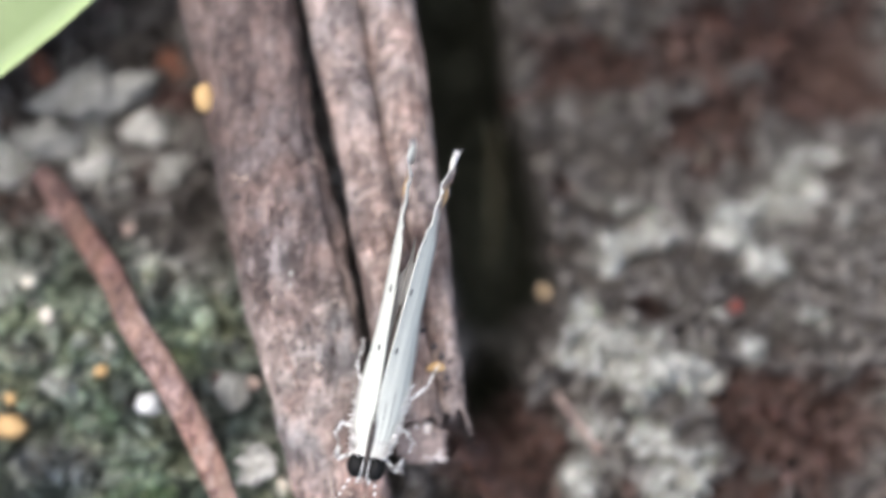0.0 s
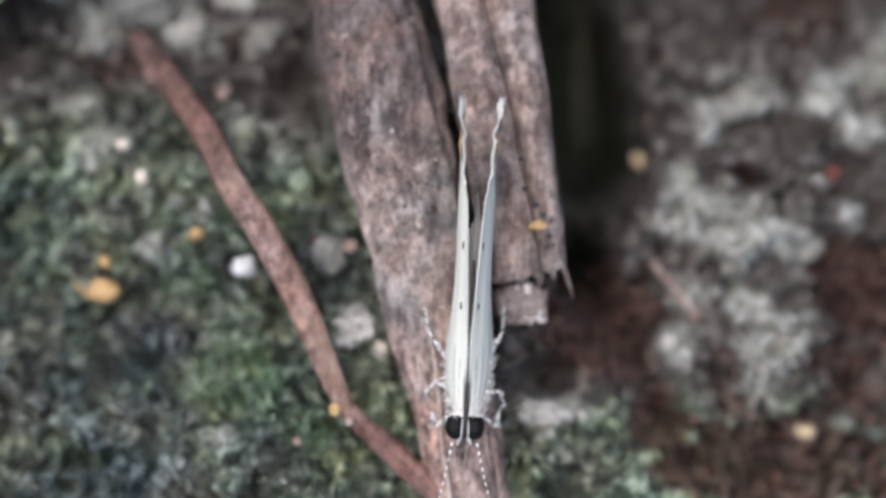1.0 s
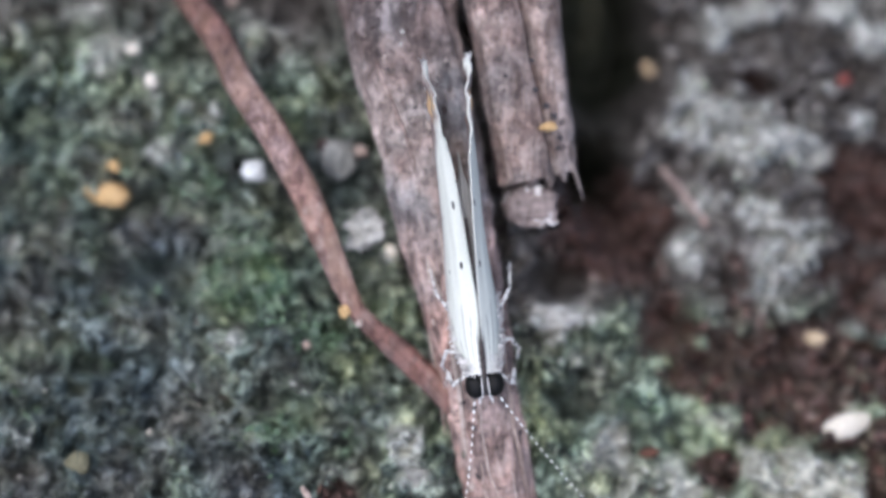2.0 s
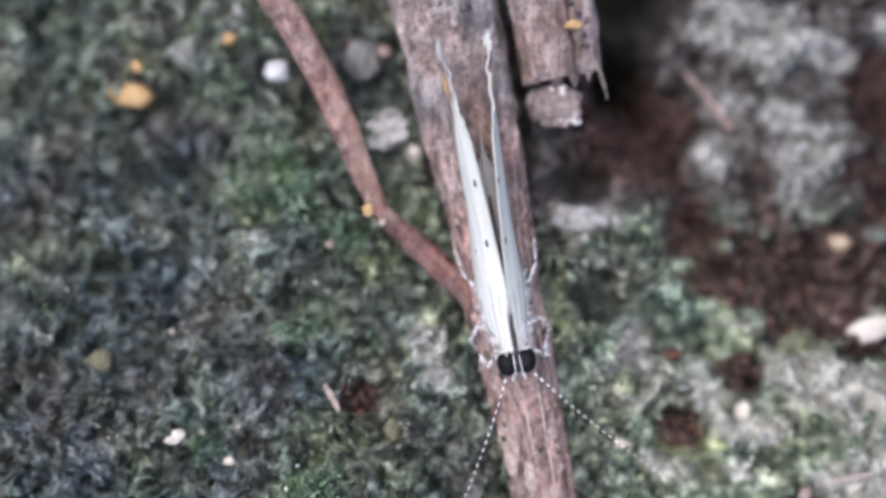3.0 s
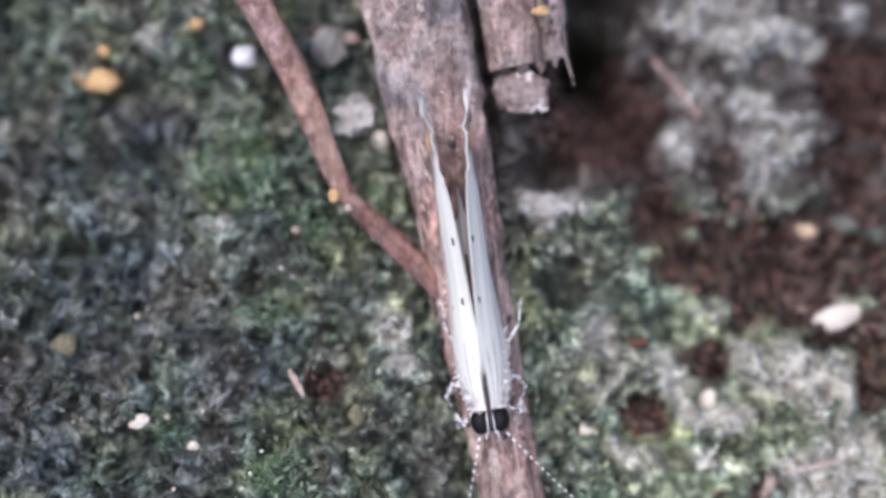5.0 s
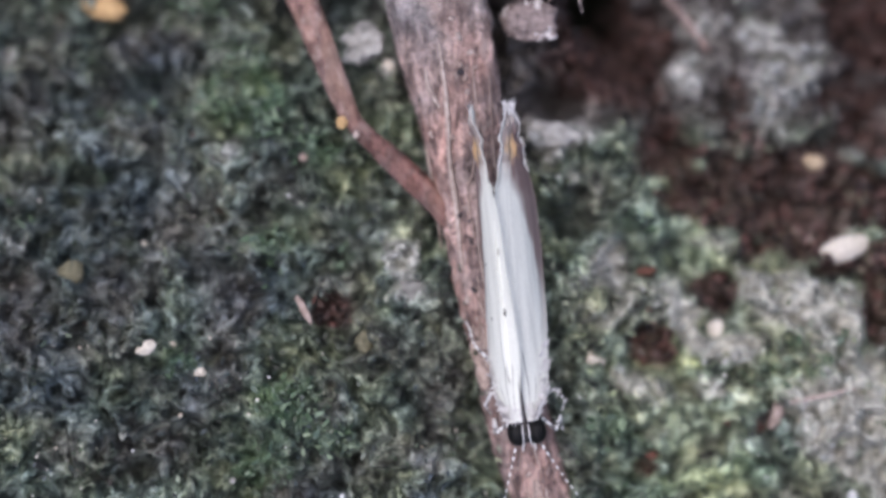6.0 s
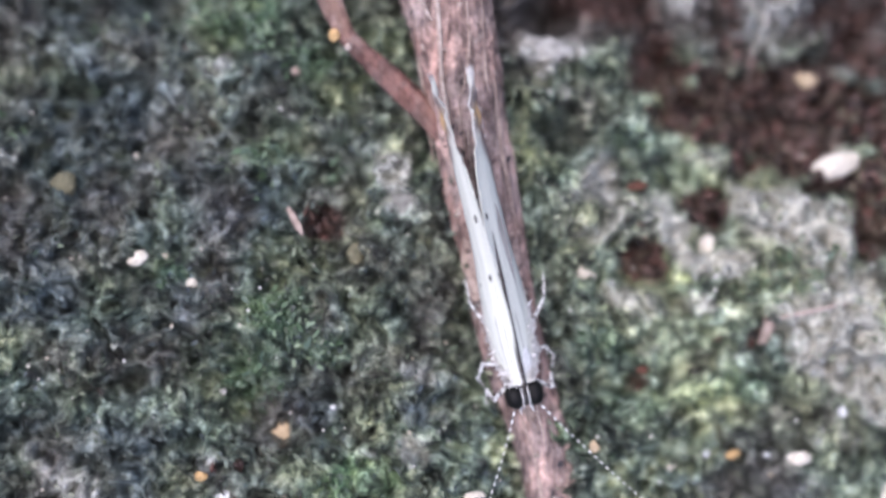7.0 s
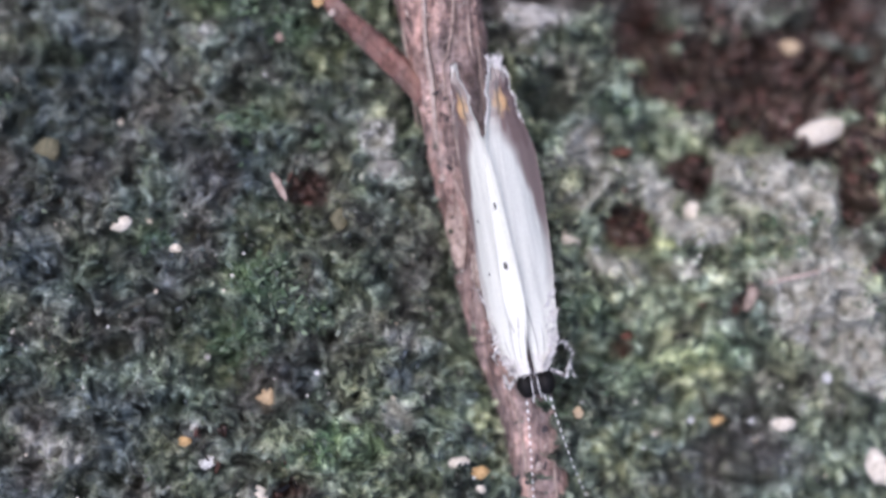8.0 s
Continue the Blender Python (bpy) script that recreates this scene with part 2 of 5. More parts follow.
def leaf_material():
    m, b, n = base_mat("green_leaf", 0.45, 0.4)
    v = coords(m)
    col = ramp(m, noise_tex(m, v, 0.12, 4), (0.3, (0.075, 0.12, 0.035)), (0.7, (0.145, 0.20, 0.07)))
    col = mix(m, attr(m, "rim"), col, (0.36, 0.44, 0.22))
    link(m, col, b.inputs["Base Color"])
    bump(m, b, noise_tex(m, v, 1.5, 3), 0.04)
    return m


def wing_material():
    m, b, n = base_mat("white_wing_scales", 0.75, 0.15)
    v = coords(m, (1, 0.06, 1))
    streak, grain = noise_tex(m, v, 3.0, 3), noise_tex(m, coords(m), 9.0, 3)
    col = ramp(m, streak, (0.3, (0.605, 0.615, 0.56)), (0.6, (0.71, 0.72, 0.655)))
    col = mix(m, 0.2, col, ramp(m, grain, (0.35, (0.65, 0.65, 0.65)), (0.65, (1.0, 1.0, 1.0))), "MULTIPLY")
    col = mix(m, attr(m, "brown"), col, (0.20, 0.145, 0.135))
    col = mix(m, attr(m, "orange"), col, (0.66, 0.42, 0.17))
    col = mix(m, attr(m, "vein"), col, (0.09, 0.085, 0.085))
    link(m, col, b.inputs["Base Color"])
    bump(m, b, streak, 0.03)
    return m


def banded_material():
    m, b, n = base_mat("banded_leg_scales", 0.6, 0.3)
    w = n.new("ShaderNodeTexNoise")
    w.inputs["Scale"].default_value = 3500
    link(m, coords(m), w.inputs["Vector"])
    link(m, ramp(m, w.outputs["Fac"], (0.43, (0.13, 0.12, 0.12)), (0.53, (0.66, 0.66, 0.65))), b.inputs["Base Color"])
    return m


def bead_material():
    m, b, n = base_mat("antenna_beads", 0.6, 0.3)
    link(m, ramp(m, attr(m, "band"), (0.3, (0.10, 0.095, 0.095)), (0.55, (0.74, 0.745, 0.73))), b.inputs["Base Color"])
    return m


BEADS = bead_material()
LEAF = leaf_material()
WING = wing_material()
BANDED = banded_material()
FRINGE = mottled("fringe_scales", (0.45, 0.43, 0.42), (0.82, 0.81, 0.80), 6.0, 0.6, 0.3, 0.01)
FUR = mottled("white_body_scales", (0.55, 0.55, 0.55), (0.86, 0.86, 0.85), 3.0, 0.7, 0.2, 0.05)
GREY_BODY = mottled("grey_brown_abdomen", (0.025, 0.019, 0.018), (0.10, 0.082, 0.078), 1.2, 0.7, 0.25, 0.04)
HINDWING = mottled("grey_hindwing", (0.20, 0.19, 0.185), (0.44, 0.425, 0.41), 1.0, 0.6, 0.3, 0.03, (1, 0.1, 1))
EYE = mottled("black_eye", (0.003, 0.003, 0.003), (0.008, 0.0075, 0.0075), 6.0, 0.5, 0.18, 0.02)
SPOT = mottled("black_spot", (0.012, 0.011, 0.012), (0.035, 0.03, 0.03), 8.0, 0.6, 0.3, 0.005)


# ---- noise and mesh helpers ----
def hash3(ix, iy, iz, seed):
    h = (ix * 374761393 + iy * 668265263 + iz * 2147483647 + seed * 974634217) & 0xFFFFFFFF
    h = ((h ^ (h >> 13)) * 1274126177) & 0xFFFFFFFF
    h = ((h ^ (h >> 16)) * 2246822519) & 0xFFFFFFFF
    return ((h ^ (h >> 15)) & 0xFFFFFF) / 16777215.0


def vnoise(x, y, z=0.0, seed=0):
    """Smooth value noise, -1 to 1, on arrays."""
    x, y, z = np.broadcast_arrays(np.asarray(x, float), np.asarray(y, float), np.asarray(z, float))
    fx, fy, fz = np.floor(x), np.floor(y), np.floor(z)
    ix, iy, iz = fx.astype(np.int64), fy.astype(np.int64), fz.astype(np.int64)
    u, v, w = x - fx, y - fy, z - fz
    u, v, w = u * u * (3 - 2 * u), v * v * (3 - 2 * v), w * w * (3 - 2 * w)
    total = 0.0
    for a in (0, 1):
        for b in (0, 1):
            for c in (0, 1):
                total = total + hash3(ix + a, iy + b, iz + c, seed) * (u if a else 1 - u) * (v if b else 1 - v) * (w if c else 1 - w)
    return total * 2 - 1


def fbm(x, y, z=0.0, octaves=4, seed=0, gain=0.5):
    total, amp, f = 0.0, 1.0, 1.0
    for o in range(octaves):
        total = total + amp * vnoise(x * f + 17.3 * o, y * f - 9.1 * o, np.asarray(z) * f, seed + o)
        amp, f = amp * gain, f * 2.03
    return total


def smooth(e0, e1, x):
    t = np.clip((x - e0) / (e1 - e0), 0, 1)
    return t * t * (3 - 2 * t)


def mesh_of(name, verts, faces, material, shade=True, attrs=None):
    """A mesh from arrays of vertices (mm) and faces."""
    me = bpy.data.meshes.new(name)
    me.from_pydata((np.asarray(verts) * MM).tolist(), [], faces if isinstance(faces, list) else np.asarray(faces).tolist())
    me.materials.append(material)
    for key, val in (attrs or {}).items():
        me.attributes.new(key, "FLOAT", "POINT").data.foreach_set("value", np.asarray(val, dtype=np.float32))
    me.polygons.foreach_set("use_smooth", [shade] * len(me.polygons))
    me.update()
    return me


def part(name, me, parent, label=""):
    ob = new(name, me)
    ob.parent = parent
    if label:
        tagged(ob, label)
    return ob


def grid_faces(nu, nv, wrap=False):
    i, j = np.meshgrid(np.arange(nu - 1), np.arange(nv if wrap else nv - 1), indexing="ij")
    a = i * nv + j
    b = i * nv + (j + 1) % nv
    return np.stack([a, b, b + nv, a + nv], -1).reshape(-1, 4)


def smooth_path(pts, n):
    """n points on a Catmull-Rom curve through pts (any number of columns)."""
    p = np.asarray(pts, float)
    q = np.vstack([2 * p[0] - p[1], p, 2 * p[-1] - p[-2]])
    t = np.linspace(0, len(p) - 1 - 1e-9, n)
    k = t.astype(int)
    f = (t - k)[:, None]
    a, b, c, d = q[k], q[k + 1], q[k + 2], q[k + 3]
    return 0.5 * (2 * b + (c - a) * f + (2 * a - 5 * b + 4 * c - d) * f * f + (3 * b - a - 3 * c + d) * f ** 3)


def stem_arrays(pts, n, ring, seed, ridge=0.07, rough=0.04, ridges=5.0, flat=1.0):
    """A stem lying along pts (x, y, z, half width); flat is its height over its width. Ridged along, with small knobs."""
    p = smooth_path(pts, n)
    c, r = p[:, :3], p[:, 3]
    d = np.gradient(c, axis=0)
    d /= np.linalg.norm(d, axis=1)[:, None]
    side = np.cross(d, (0, 0, 1.0))
    side /= np.linalg.norm(side, axis=1)[:, None]
    up = np.cross(side, d)
    run = np.r_[0, np.cumsum(np.linalg.norm(np.diff(c, axis=0), axis=1))]
    ang = np.linspace(0, 2 * np.pi, ring, endpoint=False)
    S, A = np.meshgrid(run, ang, indexing="ij")
    ca, sa = np.cos(A), np.sin(A)
    k = 1 + ridge * fbm(ca * ridges * 0.5, sa * ridges * 0.5, S * 0.10, 3, seed) - 0.35 * ridge * np.abs(fbm(ca * ridges * 1.6, sa * ridges * 1.6, S * 0.16, 2, seed + 5)) + rough * fbm(ca * 4, sa * 4, S * 0.9, 4, seed + 9)
    R = r[:, None] * k
    v = c[:, None] + side[:, None] * (R * ca)[..., None] + up[:, None] * (R * sa * flat)[..., None]
    return v.reshape(-1, 3), n, ring


def capped(v, n, ring):
    faces = grid_faces(n, ring, True).tolist()
    faces.append(list(range(ring)))
    faces.append(list(range((n - 1) * ring, n * ring))[::-1])
    return v, faces


def lump_mesh(name, material, sx, sy, sz, seed, detail=3, rough=0.22, sharp=1.0):
    """An irregular grain: an icosphere pushed in and out by noise."""
    bm = bmesh.new()
    bmesh.ops.create_icosphere(bm, subdivisions=detail, radius=1.0)
    for w in bm.verts:
        q = w.co.copy()
        k = 1 + rough * float(fbm(q.x * 1.6 + seed, q.y * 1.6, q.z * 1.6, 4, seed, 0.6))
        q = Vector([math.copysign(abs(a) ** sharp, a) for a in q]) * k
        w.co = Vector((q.x * sx, q.y * sy, q.z * sz)) * MM
    for f in bm.faces:
        f.smooth = True
    me = bpy.data.meshes.new(name)
    bm.to_mesh(me)
    bm.free()
    me.materials.append(material)
    return me


# ---- the ground: one sheet, fine in the middle, on to the horizon ----
def blob(x, y, cx, cy, rx, ry=None, turn=0.0):
    a = radians(turn)
    u, v = (x - cx) * math.cos(a) + (y - cy) * math.sin(a), -(x - cx) * math.sin(a) + (y - cy) * math.cos(a)
    return np.exp(-((u / rx) ** 2 + (v / (ry or rx)) ** 2))


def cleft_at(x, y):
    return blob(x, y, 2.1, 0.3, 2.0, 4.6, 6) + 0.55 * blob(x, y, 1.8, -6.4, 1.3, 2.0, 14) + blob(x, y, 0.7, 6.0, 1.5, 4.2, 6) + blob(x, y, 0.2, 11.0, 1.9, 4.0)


def rings(x, y):
    k = 0.0
    for cx, cy, r in ((8.9, -5.9, 0.95), (6.0, -6.4, 0.8), (10.6, -4.2, 0.7), (7.4, -3.6, 0.7), (9.3, -9.2, 0.7), (8.8, -1.4, 0.9), (11.2, 0.6, 0.8), (-13.6, 6.5, 0.7), (11.4, -19.0, 0.8), (8.2, -18.4, 0.6), (12.4, -22.6, 0.9)):
        d = np.hypot(x - cx, (y - cy) * 1.15) + 0.25 * fbm(x * 0.9, y * 0.9, 3.3, 2, 53)
        k = k + np.exp(-((d - r) / 0.26) ** 2)
    return k


# patches of the ground: x, y and two radii (mm)
PALE_LEFT = ((-14.2, 3.5, 1, 0.7), (-12, 5.1, 0.9, 0.8), (-15.5, 4.5, 1.4, 0.8), (-18, 3.6, 0.8, 0.7), (-17, -0.9, 1.6, 1.2), (-10.7, -1, 1.9, 1), (-7.2, -8.3, 1.1, 0.9), (-15.5, -2.8, 0.6, 0.6), (-15.5, -5.2, 0.6, 0.6), (-13.3, -3.7, 1.2, 0.6), (-18.6, 0.2, 1.4, 0.6), (-6.2, -9.4, 0.6, 0.6), (-19.2, 5.4, 1.4, 1), (-20.9, -16.1, 1, 0.8), (-21.2, -9.3, 0.7, 0.7), (-13.9, -5.6, 1.2, 1.2), (-12.8, -12.8, 1.4, 0.7), (-5.6, -16.4, 1, 1), (-8.2, -14.9, 1.4, 0.8), (-12.1, -9.3, 1, 1), (-17, -28.6, 1.2, 0.8), (-5.8, -16.5, 1, 0.8), (-4.4, -24.3, 1, 0.6), (-6.4, -27.6, 1.2, 0.7), (-5.2, -26.9, 1, 0.6))
PALE_RIGHT = ((14.9, 2.5, 1.0, 0.8), (16.7, 0.9, 0.9, 1.0), (13.3, -0.6, 1.0, 0.8), (16.0, 4.0, 1.1, 0.6), (12.0, 1.4, 0.8, 0.7), (14.9, -2.7, 0.8, 0.6), (7.6, 1.9, 1.4, 0.7), (6.9, 0.4, 1.4, 0.7), (9.3, 0.4, 1.6, 0.7), (6.8, -0.7, 0.8, 0.7), (5.6, -3.3, 1.6, 1.2), (6.7, -4.4, 1.4, 1.2), (8.7, -5.3, 1.4, 1.2), (10.4, -4.8, 1, 1.4), (8.4, -7.5, 1.2, 0.9), (9.3, -9.2, 1.2, 1), (9.3, -11.0, 1.2, 0.8), (10.6, -8.5, 1, 0.8), (11.5, 0.8, 0.8, 0.8), (13, -0.9, 0.9, 0.8), (12.6, -4, 0.9, 0.7), (13.9, 1.9, 1.2, 0.8), (5.6, -9.4, 0.8, 1), (0.6, -11.9, 1.4, 0.7), (5.8, -7.2, 1.2, 0.7))
PALE_LOW = ((1.3, -13.8, 1.4, 0.7), (3.9, -15.5, 1.4, 0.8), (5.9, -15.9, 1.2, 0.8), (6.9, -16.1, 0.8, 0.8), (4.6, -17.4, 1.2, 0.8), (0.9, -17.4, 1.4, 0.8), (3.1, -18.3, 0.8, 0.8), (6.8, -19.1, 1.4, 1), (8.3, -16.7, 1.2, 0.8), (5, -9, 1.2, 0.8), (11.3, -18.9, 1.4, 1.2), (5, -21.5, 1, 1), (8.5, -18, 1.4, 1), (10.9, -18, 1.9, 1), (12.4, -19.7, 1.4, 1), (6.4, -20, 1.4, 0.6), (2.5, -19, 1.2, 0.8), (12, -23.1, 1.4, 1), (12.7, -24.6, 1.2, 1.2), (7.6, -16.5, 0.8, 0.6), (5.5, -18.5, 0.8, 0.8), (2.9, -20.7, 1, 0.6))
HOLLOW_UP = ((-9.8, 1.1, 1.4, 1.2), (-18.3, -0.4, 1.4, 0.7), (-15.7, 6.1, 1, 0.6), (-14.4, -1.3, 1.4, 0.6), (-8.1, -6.6, 0.8, 0.8), (-15.7, -7.4, 1, 0.6), (8.5, -1.4, 1, 0.8), (12.4, -1.8, 0.8, 0.7), (10.2, -0.3, 0.6, 0.6), (13.5, -3.5, 0.8, 0.6), (2.1, -6.8, 2.1, 1.4), (12.6, -11.4, 1.4, 1.4), (6.5, 3.4, 1.6, 1.2), (4.3, -0.5, 1, 0.8))
HOLLOW_LOW = ((-17.3, -7.6, 1.4, 0.6), (-17.7, -13.7, 1, 0.6), (-6.9, -15.5, 1.4, 1), (-7.1, -10.8, 0.6, 0.8), (-9.9, -15.1, 1.2, 0.4), (-16.4, -10, 1.9, 0.6), (-19.3, -10, 0.8, 0.6), (-14.5, -10.6, 0.8, 0.4), (0.6, -10.3, 1.4, 0.8), (4.5, -6.6, 1, 1.2), (0.9, -15.1, 1.4, 0.8), (5.9, -16.4, 0.6, 0.4), (2.8, -8.8, 1.2, 1.2), (-10.8, -25.7, 1.2, 0.7), (-10.8, -15.1, 1.2, 0.4), (-9, -15.7, 1, 0.4), (-12.9, -26.8, 0.6, 0.3), (4.8, -16.1, 1.2, 0.6), (0.7, -14.9, 0.8, 0.8), (8.9, -28.4, 1.6, 1), (2.6, -24.6, 1, 0.6), (-15.3, -24.9, 1, 0.6))
GREEN = ((-6.6, -28.3, 1.6, 0.9), (-13.3, -6.8, 1.4, 1.2), (-11.8, -10, 1.4, 1.4), (-10.5, -11.3, 1, 1), (-10.4, -16, 1.4, 0.8), (-9.9, -21.8, 1, 0.6), (-13.8, -20.6, 1, 0.6), (-12.1, -10.6, 1.2, 1), (-9.1, -12.7, 0.8, 0.8), (-7.8, -16.8, 0.6, 0.6), (8.3, -20.4, 1.9, 0.8), (3.5, -15, 1.2, 0.6), (-10, -22.1, 1, 0.6), (-8.3, -23.1, 1, 0.8), (-10.6, -24.6, 1.2, 0.8), (-6.4, -28, 1.2, 0.8), (10.9, -19.9, 1.9, 1), (1.5, -26.3, 1.2, 1), (3.4, -25.4, 1.4, 0.8), (6, -25, 1.4, 0.8), (2.3, -22.9, 1.2, 0.8), (8, -24.5, 1, 0.8))
SLATE = ((-19.2, -19.7, 1.4, 1.4), (-17.1, -11.5, 1.9, 1), (-11.6, -16.9, 1.4, 0.8), (-14.9, -13.2, 1.4, 1.2), (-21, -11.1, 1.2, 1), (-11.8, -16.2, 1.4, 0.8), (-19.1, -21.5, 1.4, 1), (-17, -26.9, 1.4, 0.8), (-8.4, -25.7, 1, 0.8), (-4.3, -25.6, 1.2, 0.8), (8.9, -28.4, 1.6, 1))
BROWN_UP = ((15.0, -6.2, 2.8, 2.6), (14.0, 9.4, 4.5, 1.6), (15.8, 7.2, 2.6, 1.8), (6.0, 7.5, 2.0, 1.2), (11.0, 5.4, 1.6, 0.8), (11.5, 8.8, 1.6, 0.8), (-12, 2.6, 1.4, 1), (-17, 1.7, 1.2, 1), (-18, 4.9, 0.8, 0.6), (-8.1, -5.5, 1, 0.8), (13.5, -7.2, 2.1, 1.9), (11.9, -6.4, 1.2, 1.2), (4.3, -8.5, 1.4, 1.6), (8.7, -2.4, 0.8, 0.8), (2.1, -7.2, 2.1, 1.6), (-10.9, 5.9, 1.4, 0.8))
BROWN_LOW = ((6.7, -17.6, 1.2, 0.7), (8.2, -13.7, 2.5, 1.4), (10.4, -13.7, 1.6, 1.4), (2.8, -9, 1.6, 1.6), (4.1, -12, 1.6, 1.2), (-8.3, -18.6, 0.8, 0.6), (1.3, -9, 1.4, 1.2), (7.2, -17.4, 1.2, 0.6), (4.2, -19.8, 1.3, 1.0), (8.2, -14.1, 2.5, 1.2), (10.8, -13.9, 2.1, 1.6), (12.8, -17.7, 0.8, 0.8), (12.8, -19.2, 0.8, 0.6), (-8.4, -29.8, 1, 0.4))

PITS = ((4.3, -20.0, 1.0, 0.9), (6.6, -18.1, 1.2, 0.9), (6.2, -19.0, 0.6, 0.5), (13.0, -18.6, 1.0, 1.5), (8.2, -16.4, 1.2, 0.6), (11.2, -16.9, 1.0, 0.5), (8.6, -22.6, 0.5, 0.6), (3.9, -24.4, 0.5, 0.4), (-8.4, -18.7, 0.6, 0.5), (14.2, -21.0, 0.8, 0.6))
CRUSTS = ((8.6, -17.7, 1.7, 0.7), (10.8, -18.4, 1.6, 1.2), (11.9, -20.9, 1.8, 1.4), (12.4, -23.4, 2.0, 1.8), (9.9, -21.3, 1.0, 0.7), (5.4, -19.6, 0.7, 1.0), (5.6, -18.7, 0.8, 0.6), (7.6, -19.9, 1.3, 0.7), (2.6, -16.6, 1.0, 0.8), (3.3, -21.3, 1.2, 0.6), (13.9, -25.6, 0.9, 0.8), (-5.2, -17.9, 1.0, 0.6), (6.3, -21.6, 0.9, 0.6))


def patches(x, y, *lists):
    k = 0.0
    for one in lists:
        for cx, cy, rx, ry in one:
            k = k + blob(x, y, cx, cy, rx, ry)
    return k


def lichen_at(x, y):
    k = (0.7 + 0.35 * smooth(-2.0, 1.0, y)) * patches(x, y, PALE_LEFT) + 0.85 * patches(x, y, PALE_RIGHT, CRUSTS) + 0.55 * patches(x, y, PALE_LOW) + 0.8 * blob(x, y, 0.0, -11.8, 1.4, 0.5) + 0.25 * blob(x, y, 12.5, 3.5, 3.5, 2.0) + 0.5 * blob(x, y, -14.5, 5.0, 5.0, 3.5)
    k = k + 0.18 * smooth(7.0, 11.0, x) * smooth(-14.5, -16.5, y) * smooth(-27.5, -25.0, y)
    k = k - 0.5 * patches(x, y, GREEN, HOLLOW_UP, HOLLOW_LOW) - 1.2 * patches(x, y, PITS)
    return smooth(0.3, 1.0, k + 0.38 * fbm(x * 0.9, y * 0.9, 0, 4, 31, 0.6)) * smooth(0.5, 0.2, cleft_at(x, y))


def brown_at(x, y):
    base = 0.55 * smooth(2.0, 4.5, x + 0.25 * (y + 10)) * smooth(-16.2, -13.8, y + 0.15 * x) * smooth(-6.5, -8.5, y)
    base = base + 0.4 * smooth(2.0, 5.0, x) * smooth(0.0, 4.0, y)
    # The cleft term browns the gap too, as part of its painted shade.
    return smooth(0.4, 1.1, base + patches(x, y, BROWN_UP, BROWN_LOW) + 1.3 * patches(x, y, PITS) - 0.6 * patches(x, y, PALE_RIGHT, PALE_LOW, CRUSTS) + 0.5 * cleft_at(x, y) + 0.5 * fbm(x * 0.8, y * 0.8, 5.0, 4, 47, 0.6))


def slate_at(x, y):
    return smooth(0.25, 0.8, patches(x, y, SLATE) + 0.3 * smooth(-8.0, -14.0, x) * smooth(-6.0, -10.0, y) + 0.35 * blob(x, y, -13.5, -16.0, 6.5, 4.0) + 0.4 * blob(x, y, -15.0, -29.0, 4.0, 2.0) + 0.35 * blob(x, y, -16.5, -8.3, 4.0, 1.5) + 0.45 * blob(x, y, 8.5, -29.0, 5.0, 2.0) + 0.35 * fbm(x * 0.6, y * 0.6, 8.0, 4, 57))


def fresh_at(x, y):
    return (1 - 0.6 * smooth(-1.0, 2.0, x)) * smooth(0.2, 0.9, patches(x, y, GREEN) + 0.35 * fbm(x * 0.8, y * 0.8, 1.0, 4, 67))


def pale_at(x, y):
    """Where the moss is bleached."""
    return np.clip(smooth(0.5, 6.0, x) * smooth(-11.0, -15.0, y) * smooth(-27.2, -24.5, y) + 0.8 * blob(x, y, -13.0, -2.4, 6.5, 3.2) + 0.3 * smooth(-10.5, -6.0, x) * smooth(-9.0, -12.0, y) + 0.7 * blob(x, y, -6.8, -28.2, 1.6, 1.0), 0, 1)


def moss_at(x, y):
    left = smooth(2.0, -3.0, y + 1.0 * fbm(x * 0.4, y * 0.4, 0, 3, 61)) * smooth(-1.0, -4.0, x + 0.35 * (y + 14))
    right = smooth(-10.5, -13.5, y + 1.2 * fbm(x * 0.35, y * 0.35, 2.0, 3, 71))
    return np.clip(np.maximum(left, right) * (0.75 + 0.45 * fbm(x * 0.5, y * 0.5, 9.0, 3, 81)), 0, 1)


def cushion(x, y):
    """Rounded hummocks with sharp dark seams between, 0 to 1."""
    a = np.abs(fbm(x * 0.5, y * 0.5, 4.0, 3, 29, 0.55))
    c = np.abs(fbm(x * 1.1, y * 1.1, 6.0, 2, 39, 0.5))
    return 0.6 * np.minimum(1, 2.0 * a) ** 0.7 + 0.4 * np.minimum(1, 2.0 * c) ** 0.7


